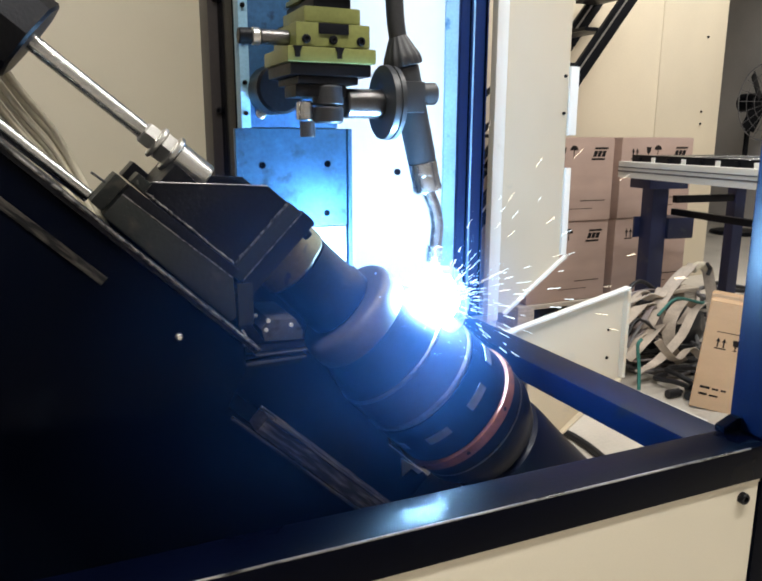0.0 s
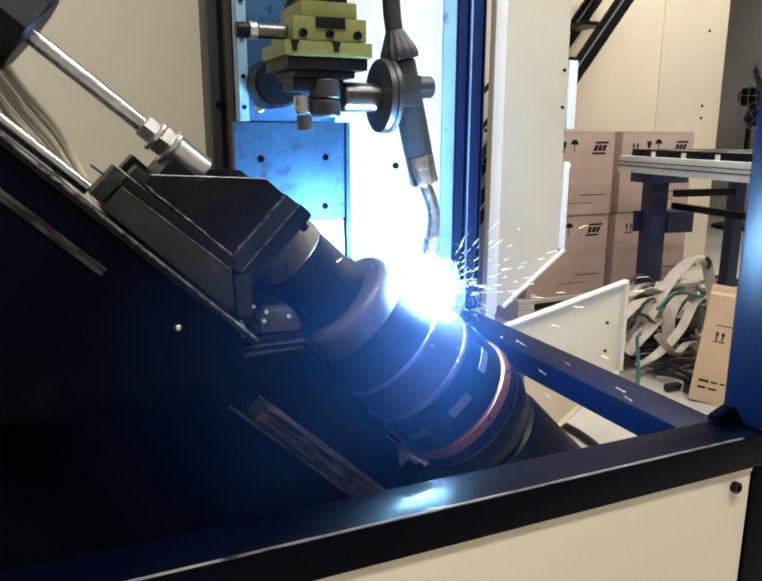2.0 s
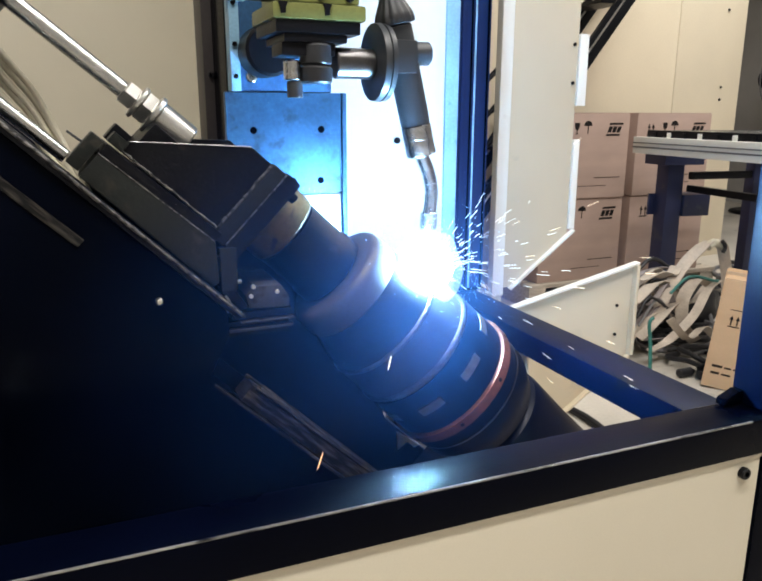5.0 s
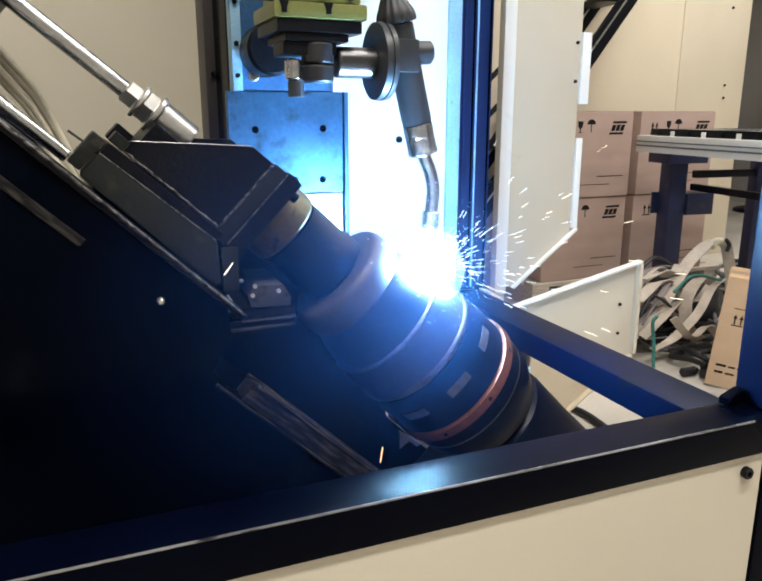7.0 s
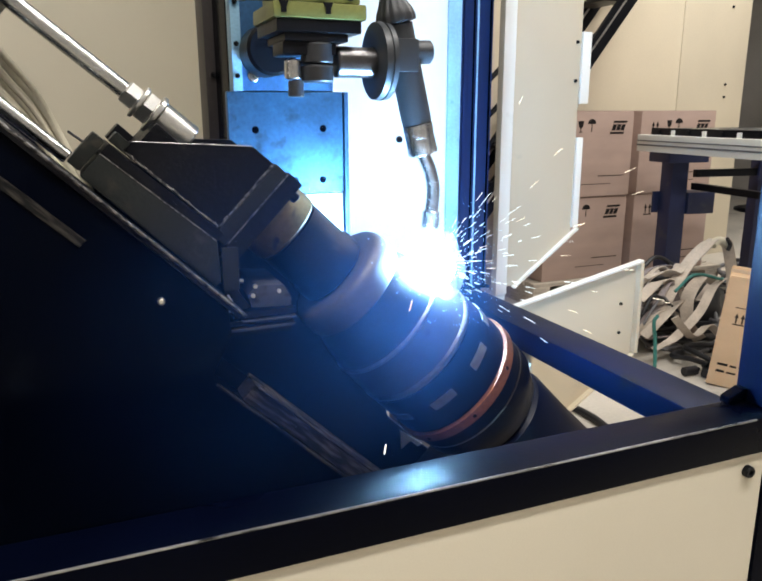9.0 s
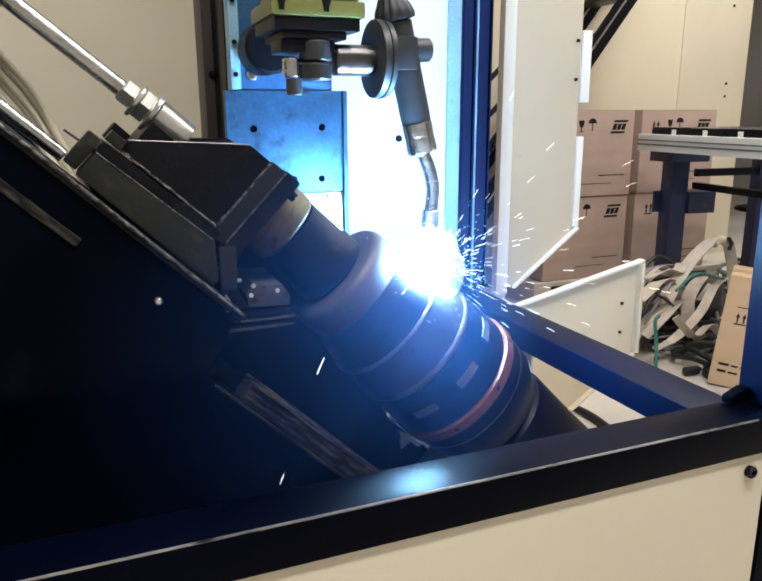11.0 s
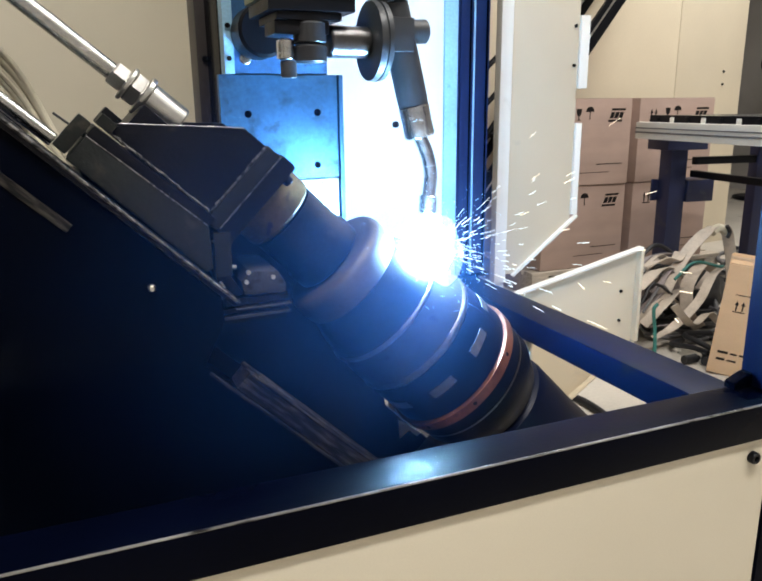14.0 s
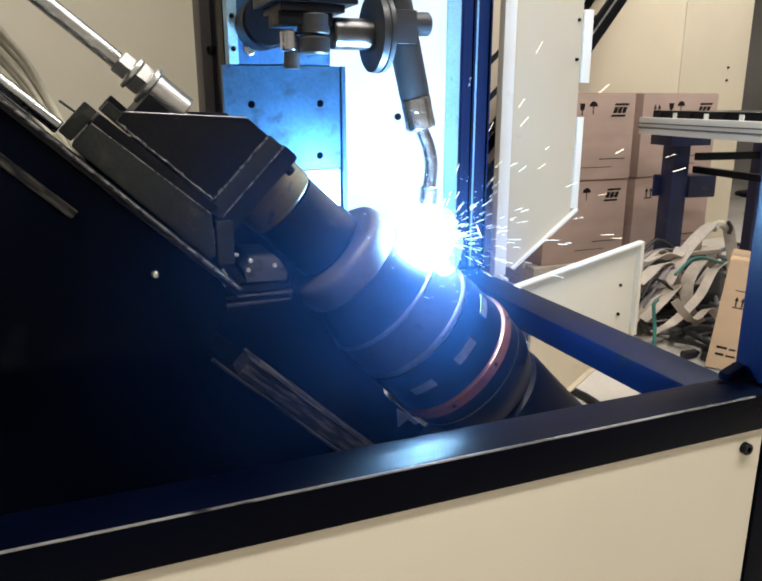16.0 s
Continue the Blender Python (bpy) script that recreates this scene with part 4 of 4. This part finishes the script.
for x in (0.06, 1.3):
    part("leg", box(x, x + 0.085, 0.10, 0.185, 0.012, 0.738, 0.004), ROLLERBLUE, rollers, "stout blue leg")
    part("leg_head", box(x - 0.03, x + 0.12, 0.05, 0.26, 0.739, 0.794, 0.004), ROLLERBLUE, rollers)
    part("bracket", box(x - 0.02, x + 0.10, 0.186, 0.33, 0.50, 0.60, 0.004), ROLLERBLUE, rollers)
    part("bracket", box(x - 0.012, x - 0.0005, 0.07, 0.185, 0.50, 0.60, 0.003), ROLLERBLUE, rollers)
    part("foot_plate", box(x - 0.03, x + 0.12, 0.06, 0.23, 0, 0.0115, 0.002), ROLLERBLUE, rollers)
    part("cross_arm", box(x + 0.02, x + 0.05, 0.26, 0.66, 0.665, 0.70, 0.003), BLACK, rollers)
    part("far_leg", box(x, x + 0.06, 0.60, 0.66, 0, 0.794, 0.004), ROLLERBLUE, rollers)
part("tie_bar", box(0.15, 1.29, 0.20, 0.23, 0.615, 0.645, 0.003), BLACK, rollers)

# cables, webbing and straps thrown on the floor
rng = random.Random(5)


def coil(cx, cy, r0, turns, z0, z1, wob):
    pts, a0 = [], rng.random() * 6.28
    n = int(turns * 9)
    for k in range(n):
        a = a0 + 2 * math.pi * turns * k / n
        r = r0 * (1 + wob * (rng.random() - 0.5))
        pts.append((cx + r * math.cos(a) * 1.15, cy + r * math.sin(a) * 0.9, z0 + (z1 - z0) * (0.5 + 0.5 * math.sin(a * 0.7 + a0)) * rng.uniform(0.7, 1.0)))
    return pts


for k in range(8):
    t = thing("cable", "black welding cable lying in a loose heap", "cable", None, "heaped cables")
    part("cable", tube(coil(2.25 + rng.uniform(-0.1, 0.2), 2.12 + rng.uniform(-0.2, 0.2), rng.uniform(0.08, 0.2), rng.uniform(1.0, 2.2), 0.012, 0.05 + 0.014 * k, 0.7), rng.uniform(0.007, 0.012), 8, steps=5), CABLE if k % 3 else GREYCABLE, t)
for pts, w in (([(2.27, 2.1, 0.05), (2.2, 2.1, 0.12), (2.18, 2.1, 0.24), (2.27, 2.12, 0.31), (2.38, 2.14, 0.27)], 0.05),
               ([(1.95, 2.12, 0.25), (2.04, 2.12, 0.31), (2.13, 2.15, 0.29), (2.2, 2.15, 0.2), (2.24, 2.12, 0.12)], 0.045),
               ([(1.97, 2.1, 0.1), (2.06, 2.1, 0.17), (2.16, 2.12, 0.22), (2.3, 2.16, 0.2), (2.42, 2.2, 0.26)], 0.04),
               ([(1.98, 2.05, 0.06), (2.07, 2.04, 0.1), (2.17, 2.03, 0.19), (2.25, 2.05, 0.28), (2.36, 2.1, 0.3)], 0.035),
               ([(2.0, 2.16, 0.32), (2.08, 2.15, 0.34), (2.15, 2.15, 0.33), (2.2, 2.17, 0.36)], 0.05),
               ([(2.02, 2.0, 0.2), (2.08, 2.0, 0.14), (2.15, 2.02, 0.1), (2.24, 2.04, 0.13), (2.32, 2.05, 0.08)], 0.03)):
    t = thing("webbing", "pale folded webbing strip in the cable heap", "webbing", None, "webbing strips")
    part("strip", ribbon(pts, w, 0.004), BAND, t, smooth=40)
for k in range(9):
    z = 0.13 + 0.024 * k
    x = 1.95 + 0.012 * (k % 3)
    pts = [(x, 2.13 + 0.012 * k, z - 0.05), (x + 0.07, 2.12 + 0.012 * k, z + 0.03 + rng.uniform(-0.02, 0.02)), (x + 0.16, 2.13 + 0.012 * k, z + 0.06 + rng.uniform(-0.02, 0.02)), (x + 0.27 + rng.uniform(0, 0.12), 2.16 + 0.012 * k, z + rng.uniform(-0.06, 0.03))]
    if k % 3 == 2:
        t = thing("cable", "black welding cable lying in a loose heap", "cable", None, "heaped cables")
        part("cable", tube(pts, 0.009, 8), CABLE, t)
    else:
        t = thing("webbing", "dusty grey webbing strip in the cable heap", "webbing", None, "webbing strips")
        part("strip", ribbon(pts, rng.uniform(0.02, 0.034), 0.004), PINKBAND if k % 2 else BAND, t, smooth=40)
for k in range(16):
    x, y, z = 1.93 + rng.uniform(0, 0.1), 2.1 + rng.uniform(-0.03, 0.2), rng.uniform(0.06, 0.3)
    up = rng.uniform(-0.04, 0.1)
    pts = [(x, y, z), (x + 0.05, y + 0.01, z + 0.6 * up + rng.uniform(-0.02, 0.03)), (x + 0.11, y + 0.02, z + up + rng.uniform(-0.02, 0.03)), (x + 0.17 + rng.uniform(0, 0.06), y + 0.03, z + rng.uniform(-0.05, 0.09))]
    if k % 4 == 3:
        t = thing("cable", "thin grey cable tangled in the webbing heap", "cable", None, "heaped cables")
        part("cable", tube(pts, 0.006, 8), CABLE if k % 8 == 3 else GREYCABLE, t)
    else:
        t = thing("webbing", "dusty mauve-grey webbing strip tangled in the heap", "webbing", None, "webbing strips")
        part("strip", ribbon(pts, rng.uniform(0.014, 0.028), 0.003, (0.75, -0.55, rng.uniform(0.1, 1.2))), BAND if k % 3 == 1 else PINKBAND, t, smooth=40)
for k in range(4):
    t = thing("cable", "black cable coiled on the floor behind the roller table", "cable", None, "heaped cables")
    part("cable", tube(coil(3.15 + 0.12 * k, 2.75 + 0.05 * k, rng.uniform(0.1, 0.18), 2.0, 0.012, 0.06 + 0.03 * k, 0.5), 0.012, 8, steps=5), CABLE if k % 2 else GREYCABLE, t)
hose_a = thing("webbing_loop", "pale webbing loop standing up from the cable heap", "webbing")
part("band", ribbon([(2.06, 2.12, 0.16), (2.12, 2.13, 0.27), (2.22, 2.15, 0.37), (2.3, 2.15, 0.435), (2.35, 2.16, 0.455)], 0.05, 0.006), BAND, hose_a, smooth=40)
part("tied_knot", tube([(2.33, 2.145, 0.435), (2.37, 2.15, 0.45), (2.42, 2.15, 0.43)], 0.017, 12), HOSE, hose_a)
part("binding", tube([(2.385, 2.125, 0.46), (2.405, 2.125, 0.435), (2.395, 2.125, 0.41)], 0.008, 8), CABLE, hose_a, "black binding")
part("band", ribbon([(2.36, 2.16, 0.452), (2.42, 2.16, 0.435), (2.46, 2.17, 0.37), (2.5, 2.18, 0.27), (2.52, 2.18, 0.1), (2.52, 2.18, 0.02)], 0.045, 0.006), BAND, hose_a, smooth=40)
# made-up lump that fills the dark area behind the loop
bag = thing("heap_lump", "added dark lump filling the heap under the webbing loop", "bag", pose(2.36, 2.35, 0))
b = bmesh.new()
bmesh.ops.create_icosphere(b, subdivisions=4, radius=0.2)
for v in b.verts:
    v.co = Vector((v.co.x * 1.3, v.co.y * 0.7, max(v.co.z, -0.15) * 0.78 + 0.118)) + v.co.normalized() * 0.025 * noise.noise(v.co * 14)
part("bag", b, CABLE, bag, "", 180)
strap = thing("green_strap", "green strap hanging over the cable heap", "strap")
part("strap", tube([(2.05, 2.04, 0.29), (2.15, 2.05, 0.345), (2.29, 2.06, 0.315), (2.36, 2.1, 0.3)], 0.006, 8), TEAL, strap)
strap = thing("green_strap", "green strap hanging over the cable heap", "strap")
part("strap", tube([(1.945, 2.0, 0.008), (1.955, 2.02, 0.1), (1.95, 2.03, 0.18), (1.975, 2.04, 0.2)], 0.007, 8), TEAL, strap)
for k in range(5):
    p = thing("cable_plug", "black cable plug lying on the floor", "plug", pose(2.02 + 0.05 * k, 1.9 - 0.03 * (k % 2), 0.018, 0, 0, 40 * k), "plugs")
    part("plug", rod((-0.03, 0, 0), (0.03, 0, 0), 0.017, 14), CABLE, p)
    part("pin", rod((0.03, 0, 0), (0.045, 0, 0), 0.008, 10), STEEL, p)
floor_hose = thing("floor_hose", "dark hose lying on the floor inside the frame", "hose")
part("hose", tube([(1.36, 2.0, 0.012), (1.405, 1.83, 0.012), (1.42, 1.7, 0.012), (1.39, 1.5, 0.012)], 0.012, 10), CABLE, floor_hose)
white_strip = thing("white_strip", "thin white plastic strip lying beside the frame", "strip")
part("strip", prism([(0, 0), (0.4, 0), (0.4, 0.03), (0, 0.008)], 0, 0.012, 0.001), WHITE, white_strip, m=pose(1.925, 2.03, 0.0, 0, 0, -95))
# added white patch where bright background shows through a gap
tab = thing("gap_patch", "pale patch in place of a bright gap beside the chuck", "tab")
part("tab", prism([(0.424, 0.464), (0.426, 0.432), (0.442, 0.443), (0.455, 0.431), (0.464, 0.434), (0.446, 0.448)], 0.966, 0.969, 0.0005), WHITE, tab)

# stair seen past the guard sheets
stair = thing("steel_stair", "dark steel stair with pale edged stringers", "stair")
S0, S1 = Vector((1.78, 3.2, 0.28)), Vector((2.95, 3.2, 1.78))
sw = (S1 - S0).normalized()
sn = Vector((-sw.z, 0, sw.x))
for y0 in (3.2, 3.5):
    for off, mat, h in ((0.0, BLACK, 0.05), (0.062, BLACK, 0.03)):
        a, c = S0 + sn * off, S1 + sn * off
        part("stringer", prism([(a.x, a.z), (c.x, c.z), (c.x + sn.x * h, c.z + sn.z * h), (a.x + sn.x * h, a.z + sn.z * h)], y0, y0 + 0.02, 0.002), mat, stair)
    a, c = S0 + sn * 0.0505, S1 + sn * 0.0505
    part("edge", prism([(a.x, a.z), (c.x, c.z), (c.x + sn.x * 0.011, c.z + sn.z * 0.011), (a.x + sn.x * 0.011, a.z + sn.z * 0.011)], y0 + 0.002, y0 + 0.016, 0.0005), ALU, stair, "pale edge strip")
for k in range(8):
    q = S0.lerp(S1, (k + 0.5) / 8)
    part("tread", box(q.x - 0.17, q.x - 0.02, 3.2205, 3.4995, q.z + 0.03, q.z + 0.05, 0.002), BLACK, stair)
for z in (0.62, 0.84, 1.04, 1.22):
    a = 0.9 if z > 0.9 else 1.25
    part("lattice_bar", rod((1.84, 3.3, z - 0.18), (2.26, 3.3, z - 0.18 + 0.42 * a), 0.014, 10), BLACK, stair)
part("lattice_post", box(1.80, 1.845, 3.28, 3.32, 0.33, 1.5, 0.003), BLACK, stair)
part("lattice_post", box(2.25, 2.29, 3.28, 3.32, 0.60, 1.62, 0.003), BLACK, stair)
part("stair_foot", box(1.76, 1.86, 3.19, 3.54, 0, 0.33, 0.003), BLACK, stair)
orange = thing("orange_bottle", "small orange container on the stair foot", "container", pose(1.80, 3.25, 0.33))
part("body", lathe([(0, 0.03), (0.004, 0.034), (0.1, 0.034), (0.115, 0.02), (0.14, 0.016)], 24, None, Matrix.Rotation(radians(-90), 4, "Y")), ORANGE, orange)

fan = thing("pedestal_fan", "large wire-caged pedestal fan before the grey wall", "fan", pose(6.2, 5.0, 0))
b = bmesh.new()
for r in (0.36, 0.27, 0.18, 0.09):
    pts = [(r * math.cos(2 * math.pi * k / 28), -0.06 * (1 - r / 0.4), 1.3 + r * math.sin(2 * math.pi * k / 28)) for k in range(29)]
    tube(pts, 0.006 if r > 0.3 else 0.003, 6, b, 2)
for k in range(20):
    a = 2 * math.pi * k / 20
    tube([(0.05 * math.cos(a), -0.06, 1.3 + 0.05 * math.sin(a)), (0.2 * math.cos(a), -0.045, 1.3 + 0.2 * math.sin(a)), (0.36 * math.cos(a), 0, 1.3 + 0.36 * math.sin(a))], 0.0025, 5, b, 2)
part("cage", b, GREYCABLE, fan, "wire cage")
for k in range(3):
    b = box(0.04, 0.3, -0.003, 0.003, -0.07, 0.07, 0.002)
    bmesh.ops.transform(b, matrix=Matrix.Translation((0, 0.04, 1.3)) @ Matrix.Rotation(radians(120 * k), 4, "Y") @ Matrix.Rotation(radians(25), 4, "X"), verts=b.verts)
    part("blade", b, BLACK, fan)
part("motor", rod((0, 0.06, 1.3), (0, 0.26, 1.3), 0.09, 24), BLACK, fan)
part("pole", rod((0, 0.16, 0.04), (0, 0.16, 1.3), 0.025, 16), BLACK, fan)
part("foot", rod((0, 0.16, 0), (0, 0.16, 0.04), 0.25, 32), BLACK, fan)

# ---- sparks ----
def streaks(name, seed, n, spread, near, far, mat):
    """Many thin glowing streaks that fly off the arc."""
    r_ = random.Random(seed)
    b = bmesh.new()
    for _ in range(n):
        way_ = Vector((1.0, r_.uniform(-0.9, 0.5), r_.uniform(-spread * 0.5, spread))).normalized()
        s = near + (far - near) * r_.random() ** 1.8
        ln = r_.uniform(0.004, 0.012) + 0.05 * s * r_.random()
        rod(way_ * s, way_ * (s + ln), r_.uniform(0.00014, 0.0003), 4, 0.00008, b)
    t = new(name, mesh_of(b, name, mat))
    t.matrix_basis = Matrix.Translation(ARC)
    return tagged(t, "spray of short white-hot sparks leaving the arc", "sparks", "spark sprays", "stuff")


sprays = [streaks("spark_spray", 3, 55, 0.9, 0.035, 0.13, SPARKBLUE), streaks("spark_spray", 7, 45, 0.8, 0.035, 0.2, SPARKBLUE),
          streaks("spark_spray", 11, 30, 1.0, 0.05, 0.32, SPARK)]
sparks = []
for k in range(190):
    b = rod((-0.5, 0, 0), (0.5, 0, 0), 0.5, 5, 0.2)
    ln, r = rng.uniform(0.008, 0.03), rng.uniform(0.0003, 0.0006)
    bmesh.ops.transform(b, matrix=Matrix.Diagonal((ln, 2 * r, 2 * r, 1)), verts=b.verts)
    ob = new("spark", mesh_of(b, "spark", SPARKORANGE if k % 4 == 3 else SPARK))
    ob.matrix_basis = Matrix.Translation(ARC)
    sparks.append(tagged(ob, "single orange-white spark thrown off the arc", "spark", "flying sparks"))


# ---- motion ----
def flight(rng_, start, dropping):
    """Rows of a spark that waits in the arc, flies in a falling curve, and comes to rest on the floor."""
    v = Vector((rng_.uniform(-1.5, 1.7), rng_.uniform(-0.75, 0.35), rng_.uniform(-0.3, 1.5)))
    if dropping:
        v = Vector((rng_.uniform(-1.5, -0.3), rng_.uniform(-0.95, -0.55), rng_.uniform(-0.1, 0.7)))
    g = Vector((0, 0, -9.81))
    rows, p0 = [], ARC.copy()

    def laid(p, w):
        return Matrix.Translation(p) @ w.to_track_quat("X", "Z").to_matrix().to_4x4()

    if start > 0.12:
        rows += [(0.0, laid(p0, v)), (start - 0.067, laid(p0, v))]
    steps = 0
    while True:
        s = steps * 0.1 if start > 0.12 else steps * 0.1 + (0.12 - start)
        t = max(start, 0.0) + steps * 0.1
        p, w = p0 + v * s + g * s * s / 2, v + g * s
        if t >= 16.0:
            s -= t - 16.0
            rows.append((16.0, laid(p0 + v * s + g * s * s / 2, v + g * s)))
            break
        if p.z < 0.004 or s > 1.0:
            p.z = 0.004
            w = Vector((w.x, w.y, -0.3))
            rows += [(t, laid(p, w)), (16.0, laid(p, w))]
            break
        rows.append((t, laid(p, w)))
        steps += 1
    return rows


def motions():
    # workpiece and chuck turn together, nine degrees a second
    for ob in (work, chuck):
        walk(ob, [(t, TILT @ Matrix.Rotation(radians(8.9 * t + 31.5), 4, "X")) for t in (0, 4, 8, 12, 16)])
    # the sprays flicker round the arc
    for k, ob in enumerate(sprays):
        r_ = random.Random(40 + k)
        walk(ob, [(n / 10, Matrix.Translation(ARC) @ pose(0, 0, 0, r_.uniform(-40, 40), r_.uniform(-22, 22), r_.uniform(-16, 16))) for n in range(161)])
    # the glare veils drift to and fro
    for k, (ob, off) in enumerate(veils):
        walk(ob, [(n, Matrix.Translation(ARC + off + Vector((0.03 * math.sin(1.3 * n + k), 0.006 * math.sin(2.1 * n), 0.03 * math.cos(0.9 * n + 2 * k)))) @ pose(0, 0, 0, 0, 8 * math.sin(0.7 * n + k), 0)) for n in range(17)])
    # the sparks fly one after another
    r_ = random.Random(77)
    for k, ob in enumerate(sparks):
        walk(ob, flight(r_, 16.2 * k / len(sparks) - 0.3 + r_.uniform(0, 0.1) if k > 2 else 0.05, k % 4 == 3))


motions()
